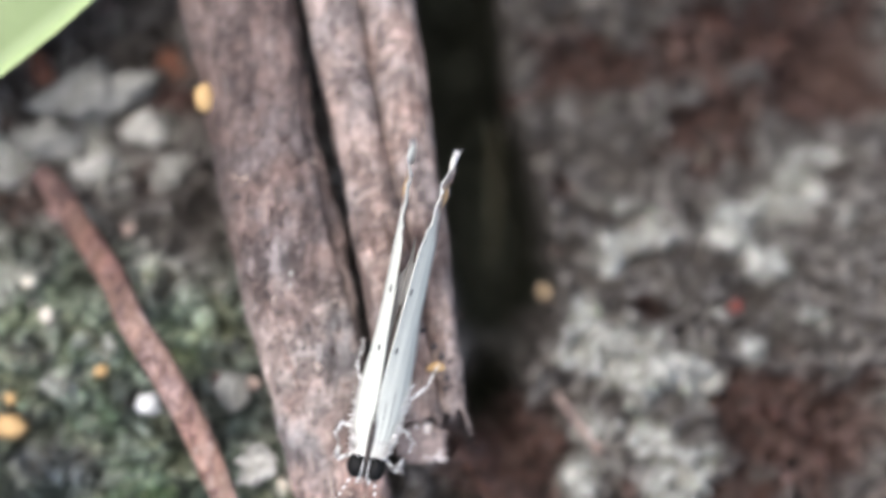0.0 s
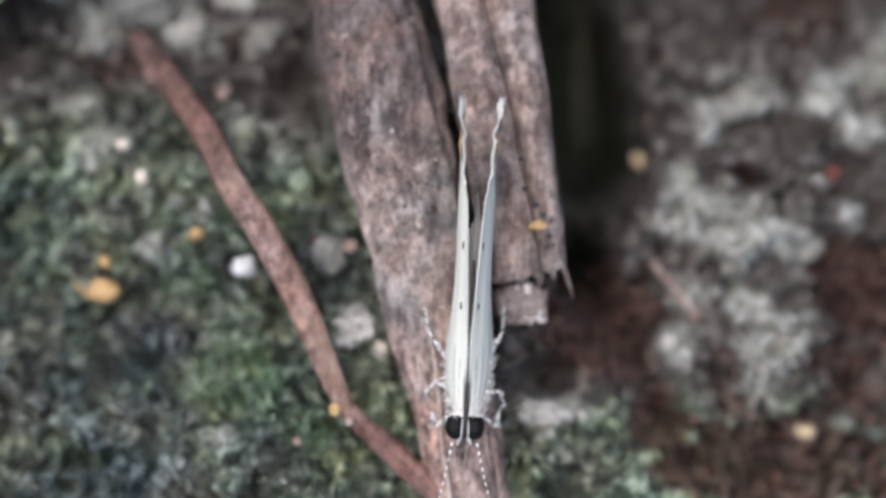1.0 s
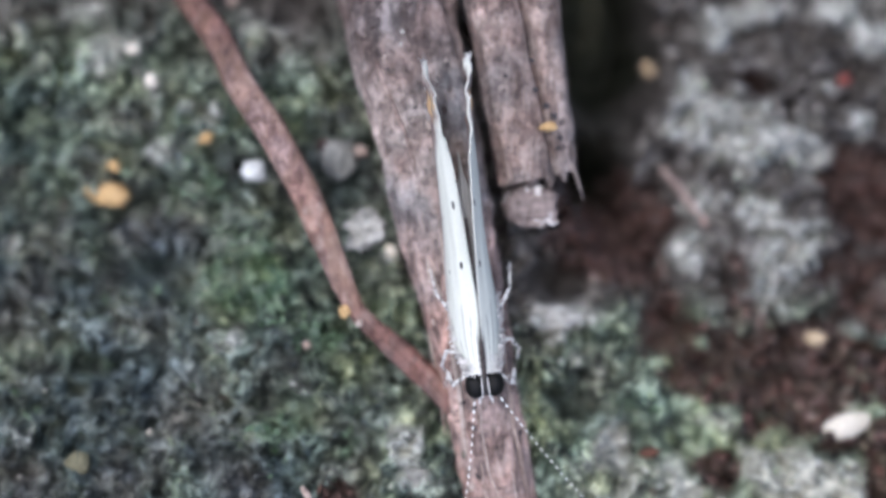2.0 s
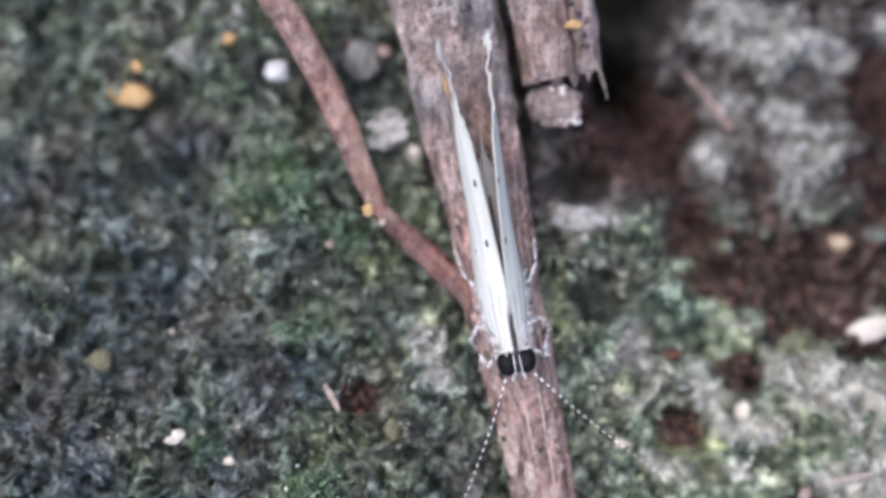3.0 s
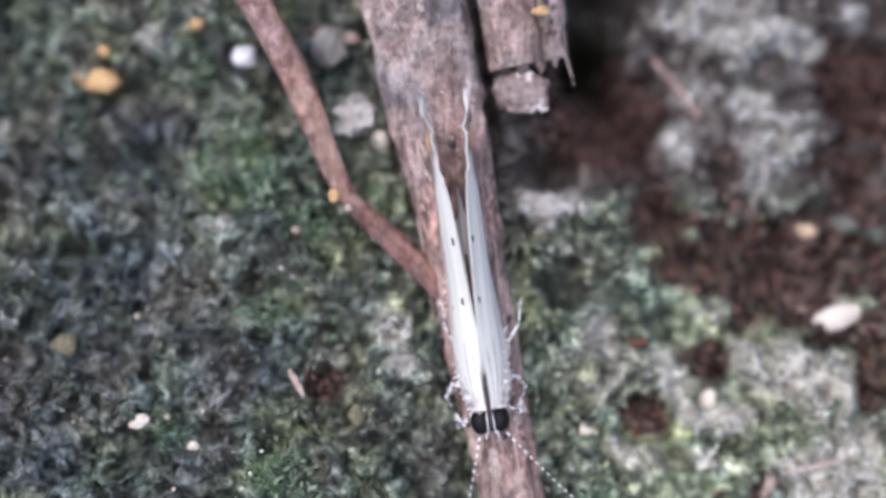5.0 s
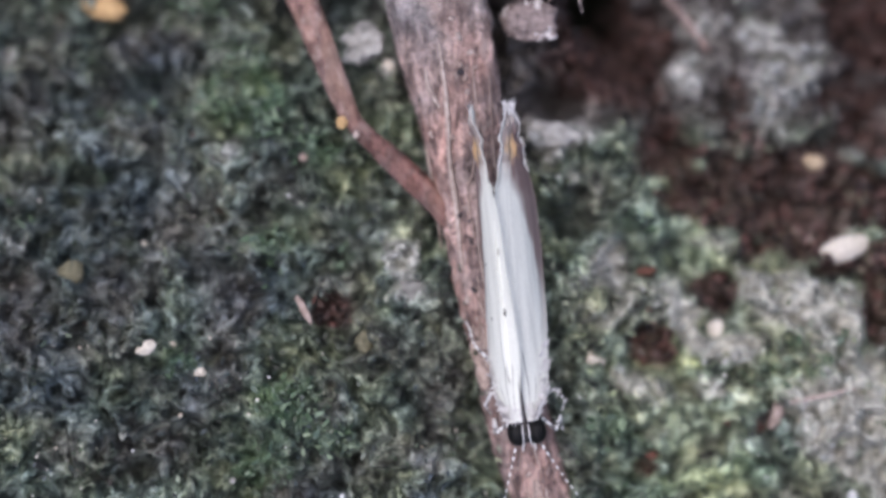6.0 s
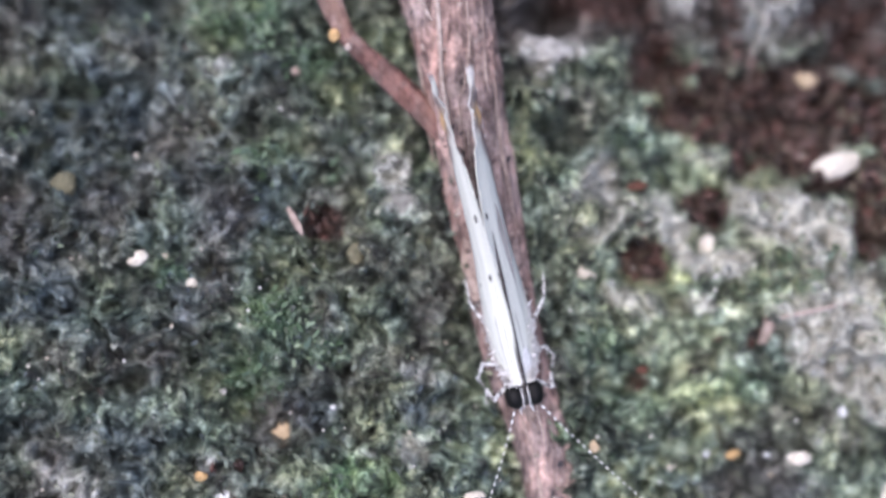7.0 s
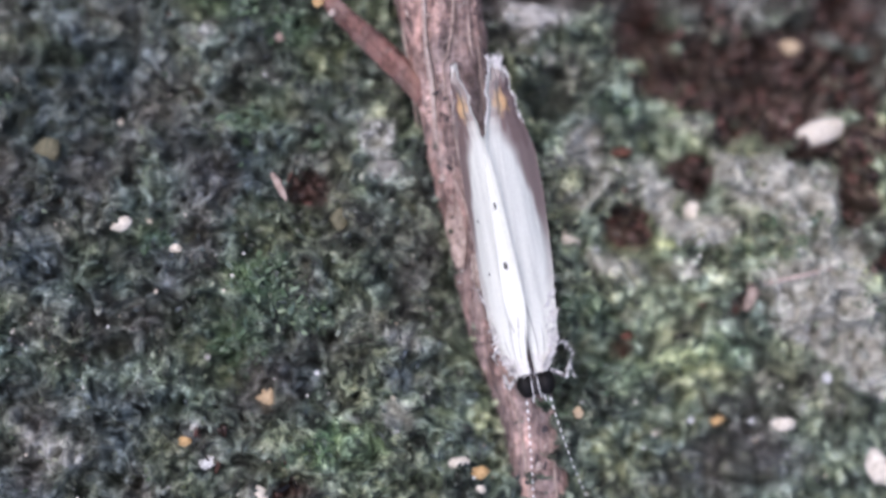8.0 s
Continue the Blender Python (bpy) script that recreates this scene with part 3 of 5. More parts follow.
def height(x, y):
    """Height of the ground (mm)."""
    h = 0.55 * fbm(x * 0.13, y * 0.13, 0, 3, 3)
    lump = fbm(x * 0.8, y * 0.8, 0, 4, 11, 0.55)
    grain = fbm(x * 2.6, y * 2.6, 0, 3, 23, 0.6)
    h = h + 0.22 * lump + 0.18 * grain + 0.07 * fbm(x * 5.5, y * 5.5, 2.0, 2, 25) + 1.75 * cushion(x, y) - 1.1
    wx, wy = x + 0.45 * fbm(x * 0.9, y * 0.9, 12.0, 2, 141), y + 0.45 * fbm(x * 0.9, y * 0.9, 15.0, 2, 143)
    crinkle = 1 - 2.4 * np.abs(fbm(wx * 1.25, wy * 1.25, 3.0, 2, 145, 0.5))
    frill = 1 - 2.4 * np.abs(fbm(wx * 2.9, wy * 2.9, 9.0, 2, 147, 0.5))
    h = h + (0.34 * crinkle + 0.15 * frill) * (1 - 0.5 * lichen_at(x, y)) * (1 - 0.45 * smooth(1.0, 5.0, x) * smooth(-12.0, -16.0, y))
    worm = 1 - 2.2 * np.abs(fbm(x * 0.75, y * 0.75, 7.0, 3, 37))
    h = h + lichen_at(x, y) * (0.2 + 0.55 * worm * (0.4 + 0.6 * smooth(-16.0, -12.0, y)) + 0.8 * rings(x, y)) - brown_at(x, y) * (0.35 + 0.9 * smooth(2.0, 5.0, x) * smooth(-17.0, -14.0, y)) * (1 + 0.5 * lump)
    h = h - 0.7 * np.minimum(patches(x, y, PITS), 1.0)
    h = h - 10.0 * smooth(0.15, 0.75, cleft_at(x, y))
    h = h - 0.3 * blob(x, y, -8.4, -18.8, 0.8, 0.7) - 1.0 * blob(x, y, 12.8, -11.0, 0.7, 1.6) - 1.4 * blob(x, y, 13.6, 2.2, 2.0, 1.2)
    h = h - 1.5 * np.minimum(patches(x, y, HOLLOW_UP, HOLLOW_LOW), 1.2) + 0.25 * np.minimum(patches(x, y, PALE_LEFT, GREEN), 1)
    h = h - 1.0 * blob(x, y, -12.0, 7.6, 1.3, 0.6) - 0.9 * blob(x, y, -14.6, -1.2, 1.6, 0.5, 10) - 1.1 * blob(x, y, -9.8, 1.8, 0.9, 1.6)
    h = h - 1.7 * smooth(0.5, 6.0, x) - 2.8 * smooth(-19.0, -6.0, y) - 2.4 * smooth(-4.0, 4.0, y) - 1.8 * smooth(0.0, 6.0, y) + 0.6 - 4.0 * blob(x, y, 16.0, 7.6, 2.4, 2.4)
    h = h - 3.0 * blob(x, y, 0.4, -10.4, 1.0, 0.6) - 2.2 * blob(x, y, 2.9, -8.4, 0.9, 0.9) - 1.8 * blob(x, y, 5.0, -11.8, 0.9, 0.6) - 2.0 * blob(x, y, 8.6, -14.2, 0.6, 0.5)
    h = h + 0.6 * smooth(-23.0, -27.0, y) * (1 - np.exp(-((x + 0.9 + 0.27 * (y + 23.5)) / 2.6) ** 2)) + 1.1 * smooth(-16.0, -22.0, y) * smooth(-2.0, -6.0, x)
    return h * smooth(400, 60, np.hypot(x, y))


def axis_ticks(lo, hi, step):
    fine = np.arange(lo, hi + step / 2, step)
    out = [step]
    while sum(out) < 3.0e4:
        out.append(out[-1] * 1.28)
    far = np.cumsum(out)
    return np.r_[lo - far[::-1], fine, hi + far]


def build_ground():
    xs, ys = axis_ticks(-21.5, 16.0, 0.08), axis_ticks(-31.5, 11.0, 0.08)
    X, Y = np.meshgrid(xs, ys, indexing="ij")
    Z = height(X, Y)
    inner = smooth(120, 40, np.hypot(X, Y))
    # The last mask marks the cleft, whose shade is painted into the colour.
    at = {"moss": (moss_at(X, Y) * inner + 0.6 * (1 - inner)).ravel(), "lichen": (lichen_at(X, Y) * inner).ravel(), "brown": (brown_at(X, Y) * inner).ravel(), "slate": (slate_at(X, Y) * inner).ravel(), "fresh": (fresh_at(X, Y) * inner).ravel(), "pale": (pale_at(X, Y) * inner).ravel(), "cleft_shade": (smooth(0.25, 0.6, cleft_at(X, Y) + 0.12 * fbm(X, Y, 0, 2, 171)) * inner).ravel()}
    f = grid_faces(len(xs), len(ys))[:, ::-1]
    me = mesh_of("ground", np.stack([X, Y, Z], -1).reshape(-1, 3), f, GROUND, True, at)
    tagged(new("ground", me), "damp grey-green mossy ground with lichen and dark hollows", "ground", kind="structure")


build_ground()


# ---- loose cover of the ground: moss, lichen, soil, sand, glint specks ----
def scatter(n, seed, weight, lo=(-21, -32), hi=(15.5, 10.5)):
    """n places in the near ground, drawn by a weight from 0 to 1."""
    rng = np.random.default_rng(seed)
    got = []
    while sum(len(g) for g in got) < n:
        x, y = rng.uniform(lo[0], hi[0], n), rng.uniform(lo[1], hi[1], n)
        keep = rng.random(n) < weight(x, y)
        got.append(np.stack([x, y], -1)[keep])
    p = np.vstack(got)[:n]
    return p[:, 0], p[:, 1], rng


def turns(rng, n, tilt):
    """Random sets of three axes, leaning up to tilt degrees from upright."""
    yaw, lean, dirn = rng.uniform(0, 2 * np.pi, n), np.radians(rng.uniform(0, tilt, n)), rng.uniform(0, 2 * np.pi, n)
    up = np.stack([np.sin(lean) * np.cos(dirn), np.sin(lean) * np.sin(dirn), np.cos(lean)], -1)
    a = np.stack([np.cos(yaw), np.sin(yaw), np.zeros(n)], -1)
    a -= up * (a * up).sum(1)[:, None]
    a /= np.linalg.norm(a, axis=1)[:, None]
    return a, np.cross(up, a), up


def strewn(name, base_v, base_f, material, x, y, size, rng, tilt, lift, label, category, stretch=None):
    """Many copies of one small piece joined into one object."""
    n = len(x)
    a, b, c = turns(rng, n, tilt)
    bv = np.asarray(base_v, float)
    jit = 1 + 0.3 * rng.standard_normal((n, len(bv), 3)) * 0.6
    q = bv[None] * jit * size[:, None, None]
    if stretch is not None:
        q = q * stretch[:, None, :]
    p = q[..., 0:1] * a[:, None] + q[..., 1:2] * b[:, None] + q[..., 2:3] * c[:, None]
    p = p + np.stack([x, y, height(x, y) + lift * size], -1)[:, None]
    f = (np.asarray(base_f)[None] + (np.arange(n) * len(bv))[:, None, None]).reshape(-1, len(base_f[0]))
    ob = new(name, mesh_of(name, p.reshape(-1, 3), f, material))
    return tagged(ob, label, category, kind="stuff")


LEAFLET_V = [(0, -0.16, 0), (0, 0.16, 0), (0.45, -0.27, 0.16), (0.45, 0, 0.08), (0.45, 0.27, 0.16), (0.85, -0.16, 0.2), (0.85, 0.16, 0.2), (1.1, 0, 0.1)]
LEAFLET_F = [(0, 2, 3), (0, 3, 1), (1, 3, 4), (2, 5, 3), (3, 5, 6), (3, 6, 4), (5, 7, 6)]
LOBE_V = [(0, 0, 0.12), (0.5, 0, 0), (0.28, 0.42, 0.1), (-0.2, 0.5, 0), (-0.52, 0.1, 0.12), (-0.3, -0.4, 0), (0.22, -0.46, 0.1), (0, 0, -0.25)]
LOBE_F = [(0, 1, 2), (0, 2, 3), (0, 3, 4), (0, 4, 5), (0, 5, 6), (0, 6, 1), (7, 2, 1), (7, 3, 2), (7, 4, 3), (7, 5, 4), (7, 6, 5), (7, 1, 6)]


def ico(sub=1):
    bm = bmesh.new()
    bmesh.ops.create_icosphere(bm, subdivisions=sub, radius=0.5)
    bm.verts.ensure_lookup_table()
    v, f = [tuple(w.co) for w in bm.verts], [tuple(w.index for w in g.verts) for g in bm.faces]
    bm.free()
    return v, f


GRAIN_V, GRAIN_F = ico(1)


def patchy(x, y):
    return 0.25 + smooth(-0.45, 0.5, fbm(x * 0.7, y * 0.7, 3.0, 3, 91))


def right_side(x, y):
    return smooth(-1.5, 1.5, x + 0.3 * (y + 20)) * (0.3 + 0.7 * smooth(-27.2, -24.5, y))


def moss_weight(x, y):
    return np.clip(moss_at(x, y) * (1 - 0.9 * lichen_at(x, y)) * (1 - 0.9 * brown_at(x, y)) * (1 - 0.65 * slate_at(x, y)) * patchy(x, y) * (0.05 + 1.4 * cushion(x, y) ** 1.6), 0, 1)


x, y, rng = scatter(9000, 5, lambda x, y: moss_weight(x, y) * (1 - 0.75 * right_side(x, y)))
strewn("moss", LEAFLET_V, LEAFLET_F, MOSS, x, y, 0.08 + 0.24 * rng.random(len(x)) ** 2.2, rng, 75, -0.1, "short dark green moss leaves covering the damp ground", "moss")
x, y, rng = scatter(2400, 15, lambda x, y: np.clip(moss_at(x, y) * (1 - 0.6 * lichen_at(x, y)) * (1 - 0.9 * brown_at(x, y)) * patchy(x, y), 0, 1) * right_side(x, y))
strewn("pale_moss", LEAFLET_V, LEAFLET_F, PALE_MOSS, x, y, 0.08 + 0.22 * rng.random(len(x)) ** 2.2, rng, 75, 0.0, "pale yellowish-green moss leaves on lichen-crusted ground", "moss")
x, y, rng = scatter(2000, 16, lambda x, y: fresh_at(x, y) * (1 - 0.9 * brown_at(x, y)) * patchy(x, y) * 0.8)
strewn("fresh_moss", LEAFLET_V, LEAFLET_F, BRIGHT_MOSS, x, y, 0.10 + 0.30 * rng.random(len(x)) ** 2.2, rng, 75, 0.1, "fresh bright green moss clumps", "moss")
x, y, rng = scatter(1000, 6, lambda x, y: lichen_at(x, y))
strewn("lichen", LOBE_V, LOBE_F, LICHEN, x, y, 0.12 + 0.4 * rng.random(len(x)) ** 1.6, rng, 50, 0.02, "pale grey-green crusty lichen lobes on the ground", "lichen", np.tile((1.0, 0.8, 0.6), (len(x), 1)))
x, y, rng = scatter(4200, 7, lambda x, y: np.clip(brown_at(x, y) - 0.04, 0, 1) * smooth(0.5, 0.2, cleft_at(x, y)))
strewn("soil_crumbs", LOBE_V, LOBE_F, SOIL, x, y, 0.06 + 0.42 * rng.random(len(x)) ** 2.2, rng, 80, 0.1, "dark reddish-brown soil crumbs and rotted litter", "soil", rng.uniform(0.4, 1.8, (len(x), 3)))
x, y, rng = scatter(1100, 9, lambda x, y: np.clip(brown_at(x, y) - 0.04, 0, 1) * smooth(0.6, 0.3, cleft_at(x, y)))
strewn("litter_fibres", LEAFLET_V, LEAFLET_F, SOIL, x, y, rng.uniform(0.15, 0.5, len(x)), rng, 50, 0.1, "dark brown rotted leaf and bark fibres", "litter", np.stack([np.ones(len(x)), rng.uniform(0.25, 0.9, len(x)), np.full(len(x), 0.6)], -1))
# Sand grains, denser in the low part where they stand in for wet glints.
x, y, rng = scatter(800, 8, lambda x, y: (0.08 + 0.7 * smooth(-17.0, -22.0, y)) * smooth(0.3, 0.1, cleft_at(x, y)))
strewn("sand_glints", GRAIN_V, GRAIN_F, SAND_GLINTS, x, y, 0.025 + 0.15 * rng.random(len(x)) ** 5, rng, 60, 0.3, "tiny pale sand grains over the moss, some standing in for wet glints", "sand")


# ---- stems ----
def empty(name, x, y, z=0.0):
    ob = new(name)
    ob.empty_display_size = MM
    ob.location = (x * MM, y * MM, z * MM)
    return ob


def stem_part(name, pts, parent, material, n, ring, seed, label="", **kw):
    v, a, b = stem_arrays(pts, n, ring, seed, **kw)
    vv, ff = capped(v, a, b)
    q = np.asarray(vv, float)
    # The main stem darkens towards its thick end, with a ragged border.
    darker = (name == "stem_body") * smooth(-5.0, 1.5, q[:, 1] + 3.0 * fbm(q[:, 0] * 0.5, q[:, 1] * 0.4, q[:, 2] * 0.5, 3, seed + 7))
    rosy = (name == "stem_body") * smooth(-5.0, -10.0, q[:, 1] + 2.0 * fbm(q[:, 0] * 0.6, q[:, 1] * 0.4, q[:, 2] * 0.6, 3, seed + 9))
    # Twig: darker at both ends, redder at the low end.
    if name == "twig_body":
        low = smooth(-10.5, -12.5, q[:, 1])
        darker, rosy = np.maximum(smooth(-5.0, 1.0, q[:, 1]), 0.95 * low), 0.3 * low
    return part(name, mesh_of(name, vv, ff, material, True, {"darker": darker, "rosy": rosy}), parent, label)


MAIN = [(-14.2, 40, -3.4, 2.4), (-9.5, 16, -2.4, 2.3), (-7.78, 8.4, -1.5, 2.2), (-7.08, 4.5, -0.9, 2.1), (-6.37, 1.5, -0.3, 2.2), (-5.55, -2, 0.2, 2.2), (-4.8, -5, 0.5, 2.0), (-4.05, -8.5, 0.5, 1.8), (-3.35, -11.5, 0.5, 1.6), (-2.5, -16, 0.55, 1.42), (-1.7, -19.6, 0.65, 1.28), (-0.9, -23.5, 0.75, 1.17), (0.3, -27, 0.8, 1.02), (0.85, -30, 0.8, 1.0), (2.0, -36, 0.6, 0.95), (4.0, -46, 0.0, 0.85)]
stem = tagged(empty("dead_stem", 0, 0), "long dead grey-pink woody stem with speckled peeling bark", "stem")
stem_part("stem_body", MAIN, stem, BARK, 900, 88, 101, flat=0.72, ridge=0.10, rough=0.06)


def along(pts, s):
    p = smooth_path(pts, 400)
    return p[int(s * 399)]


def surface_strip(name, s0, s1, angle, wide, thick, material, parent, seed, lift=0.0, curl=0.0):
    """A thin raised strip that runs along the main stem's surface."""
    p = smooth_path(MAIN, 900)[int(s0 * 899):int(s1 * 899)]
    k = np.linspace(0, 1, len(p))
    a = radians(angle) + 0.12 * vnoise(k * 5, seed, 0, seed)
    d = np.gradient(p[:, :3], axis=0)
    d /= np.linalg.norm(d, axis=1)[:, None]
    side = np.cross(d, (0, 0, 1.0))
    r = p[:, 3] * (1.02 + lift + curl * smooth(0.8, 1.0, k))
    c = p[:, :3] + side * (r * np.cos(a))[:, None]
    c[:, 2] += 0.72 * r * np.sin(a)
    taper = np.sqrt(np.clip(np.sin(np.pi * (0.03 + 0.94 * k)), 0, 1)) * (1 + 0.3 * vnoise(k * 18, seed, 1, seed))
    v, n, ring = stem_arrays(np.c_[c, wide * taper], max(12, len(p) // 3), 8, seed, flat=thick / wide)
    return part(name, mesh_of(name, *capped(v, n, ring), material), parent)


for s0, s1, ang, wide, mat_, seed in ((0.70, 0.80, 100, 0.04, FIBRE, 4), (0.56, 0.66, 138, 0.05, TORN, 5), (0.30, 0.42, 62, 0.08, BARK_STUB, 6), (0.62, 0.72, 70, 0.05, TORN, 7), (0.76, 0.90, 62, 0.06, TORN, 8), (0.82, 0.95, 128, 0.05, TORN, 9), (0.58, 0.70, 84, 0.04, FIBRE, 10)):
    surface_strip("bark_strip", s0, s1, ang, wide, 0.5 * wide, mat_, stem, seed)


def bark_line(pts, half, material, seed):
    """A raised line in the bark along (x, y) points of the main stem."""
    way = smooth_path(MAIN, 900)
    out = []
    for i, (lx, ly) in enumerate(pts):
        k = int(np.argmin(np.abs(way[:, 1] - ly)))
        cx, _, cz, r = way[k]
        w = half * (0.4 if i in (0, len(pts) - 1) else 1.0)
        out.append((lx, ly, cz + 0.74 * r * math.sqrt(max(0.05, 1 - ((lx - cx) / r) ** 2)), w))
    stem_part("bark_strip", out, stem, material, 120, 8, seed, flat=0.7, ridge=0.3, rough=0.35)


bark_line(((-4.31, -8.5), (-4.02, -10.5), (-3.84, -12.9), (-3.59, -14.6), (-3.3, -17.0)), 0.085, FIBRE, 401)
bark_line(((-3.05, -9.2), (-2.83, -11.8), (-3.0, -13.4), (-3.16, -14.0), (-2.9, -15.8)), 0.05, TORN, 402)
bark_line(((-5.1, -9.4), (-4.87, -11.4), (-4.5, -13.7), (-4.1, -16.2)), 0.06, TORN, 403)
bark_line(((-4.8, -9.5), (-4.68, -10.1), (-4.5, -10.5), (-4.25, -10.9)), 0.09, FIBRE, 406)
bark_line(((-2.4, -10.0), (-2.2, -12.6), (-1.9, -15.0)), 0.05, TORN, 404)
bark_line(((-1.6, -17.5), (-1.15, -20.0), (-0.6, -23.0)), 0.05, FIBRE, 405)


def bark_flap(lx, ly, half, length, material, seed):
    """A curled sheet of outer bark that peels off the main stem near (x, y)."""
    way = smooth_path(MAIN, 900)
    cx, _, cz, r = way[int(np.argmin(np.abs(way[:, 1] - ly)))]
    u, w = np.meshgrid(np.linspace(-1, 1, 22), np.linspace(-1, 1, 12), indexing="ij")
    px_ = lx + half * w * (1 - 0.55 * u ** 2) * (1 + 0.25 * fbm(u * 3, w * 2, 0, 2, seed)) - 0.25 * length * u * 0.27
    py = ly + 0.5 * length * u
    side = np.clip((px_ - cx) / r, -0.97, 0.97)
    pz = cz + 0.75 * r * np.sqrt(1 - side ** 2) + 0.03 + 0.16 * smooth(0.2, 1.0, -w) + 0.12 * smooth(0.4, 1.0, np.abs(u)) + 0.03 * fbm(u * 5, w * 5, 1.0, 2, seed + 1)
    top = np.stack([px_, py, pz], -1).reshape(-1, 3)
    n, f = len(top), grid_faces(22, 12)
    e = np.array(list(range(12)) + [i * 12 + 11 for i in range(1, 22)] + [21 * 12 + 11 - i for i in range(1, 12)] + [i * 12 for i in range(20, 0, -1)])
    rim = np.stack([e, np.roll(e, -1), np.roll(e, -1) + n, e + n], -1)
    part("bark_flap", mesh_of("bark_flap", np.vstack([top, top - (0, 0, 0.05)]), np.vstack([f[:, ::-1], f + n, rim]), material), stem, "peeling curl of pale bark")


bark_flap(-2.55, -20.2, 0.34, 2.6, TORN, 421)
bark_flap(-1.75, -21.6, 0.22, 1.3, FIBRE, 422)
bark_flap(-0.35, -25.4, 0.2, 1.1, TORN, 424)

rng = random.Random(12)
for i in range(60):
    s, ang = rng.uniform(0.22, 0.9), rng.uniform(30, 150)
    p = along(MAIN, s)
    a = radians(ang)
    fl = part("bark_flake", lump_mesh("bark_flake", (TORN, FIBRE, DARK_BIT)[i % 3], rng.uniform(0.05, 0.15), rng.uniform(0.08, 0.26), 0.05, i + 40, 1, 0.35), stem)
    fl.matrix_basis = pose((p[0] + p[3] * math.cos(a)) * MM, p[1] * MM, (p[2] + 0.73 * p[3] * math.sin(a)) * MM, 0, 90 - ang, rng.uniform(0, 180))

for fx, fy, fz, r, m_ in ((-5.77, -0.91, 1.72, 0.08, GREY_STONE), (-5.84, -1.4, 1.74, 0.06, GREY_STONE), (-2.45, -20.4, 1.2, 0.16, TORN), (-2.75, -19.3, 1.2, 0.14, TORN), (-3.1, -18.1, 1.2, 0.12, FIBRE), (-2.1, -22.0, 1.2, 0.12, TORN), (-1.0, -19.8, 1.52, 0.1, FIBRE)):
    fl = part("lichen_fleck", lump_mesh("lichen_fleck", m_, r, 1.3 * r, 0.5 * r, int(abs(fy) * 10), 2, 0.4), stem, "pale fleck on the bark")
    fl.location = (fx * MM, fy * MM, fz * MM)

stub = tagged(new("broken_stem"), "two-stranded dead brown stem broken off with a ragged end", "stem")
stub.empty_display_size = MM
STUB_A = [(-10.2, 40, -3.2, 1.2), (-5.6, 16, -2.0, 1.1), (-4.12, 8.3, -1.0, 1.05), (-3.0, 2.9, 0.2, 0.98), (-2.4, 0, 0.7, 1.02), (-1.5, -4.4, 0.95, 1.08), (-1.05, -6.5, 0.85, 1.05)]
STUB_B = [(-8.2, 40, -3.2, 1.2), (-3.5, 16, -2.0, 1.15), (-1.98, 8.3, -1.0, 1.1), (-1.1, 2.9, 0.1, 0.92), (-0.38, -1.2, 0.6, 0.72), (0.12, -4.4, 0.7, 0.6), (0.4, -6.2, 0.6, 0.5)]
stem_part("strand", STUB_A, stub, BARK_STUB, 320, 40, 151, flat=0.85, ridge=0.1, rough=0.06)
stem_part("strand", STUB_B, stub, BARK_STUB, 320, 40, 163, flat=0.85, ridge=0.1, rough=0.06)
for i, (px_, py, ex, ey, w) in enumerate(((0.55, -5.6, 1.1, -7.2, 0.07), (0.2, -5.9, 0.4, -6.55, 0.14), (-0.3, -6.1, -0.15, -6.75, 0.2), (-0.9, -6.3, -0.95, -6.8, 0.24), (-1.5, -6.2, -1.6, -6.7, 0.2))):
    stem_part("splinter", [(px_, py, 1.0, w), ((px_ + ex) / 2 + 0.05, (py + ey) / 2, 0.9, w), (ex, ey, 0.75, w * 0.35)], stub, BARK_STUB, 24, 10, 170 + i)
for i, (bx, by, r) in enumerate(((-0.35, -3.7, 0.13), (-0.05, -4.1, 0.14), (0.15, -4.9, 0.12), (-0.75, -3.1, 0.11), (0.1, -5.3, 0.1), (-0.9, -2.0, 0.1), (-1.9, -2.6, 0.09))):
    kn = part("bud_scar", lump_mesh("bud_scar", DARK_BIT, r, r, r * 0.7, 200 + i, 2), stub, "small black bud scar")
    kn.location = (bx * MM, by * MM, (1.72 if bx > -0.6 else 1.78) * MM)

# ---- slender twig with a node ----
twig = tagged(new("slender_twig"), "thin curved reddish-brown twig lying against the stem", "twig")
twig.empty_display_size = MM
TWIG_PTS = [(-16.3, 3.1, -2.8, 0.5), (-15.35, 2.0, -2.3, 0.6), (-14.4, 0.7, -1.2, 0.6), (-13.25, -0.8, -0.3, 0.60), (-12.15, -2.9, 0.4, 0.62), (-10.85, -4.8, 1.0, 0.62), (-9.6, -7.2, 1.0, 0.60), (-8.45, -9.9, 1.0, 0.48), (-7.75, -11.4, 0.95, 0.36), (-7.1, -12.1, 0.95, 0.38), (-6.2, -12.9, 0.95, 0.45), (-5.0, -14.0, 0.9, 0.46), (-3.9, -15.2, 0.7, 0.4)]
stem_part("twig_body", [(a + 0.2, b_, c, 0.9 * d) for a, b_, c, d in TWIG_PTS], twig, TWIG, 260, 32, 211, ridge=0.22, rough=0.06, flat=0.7)
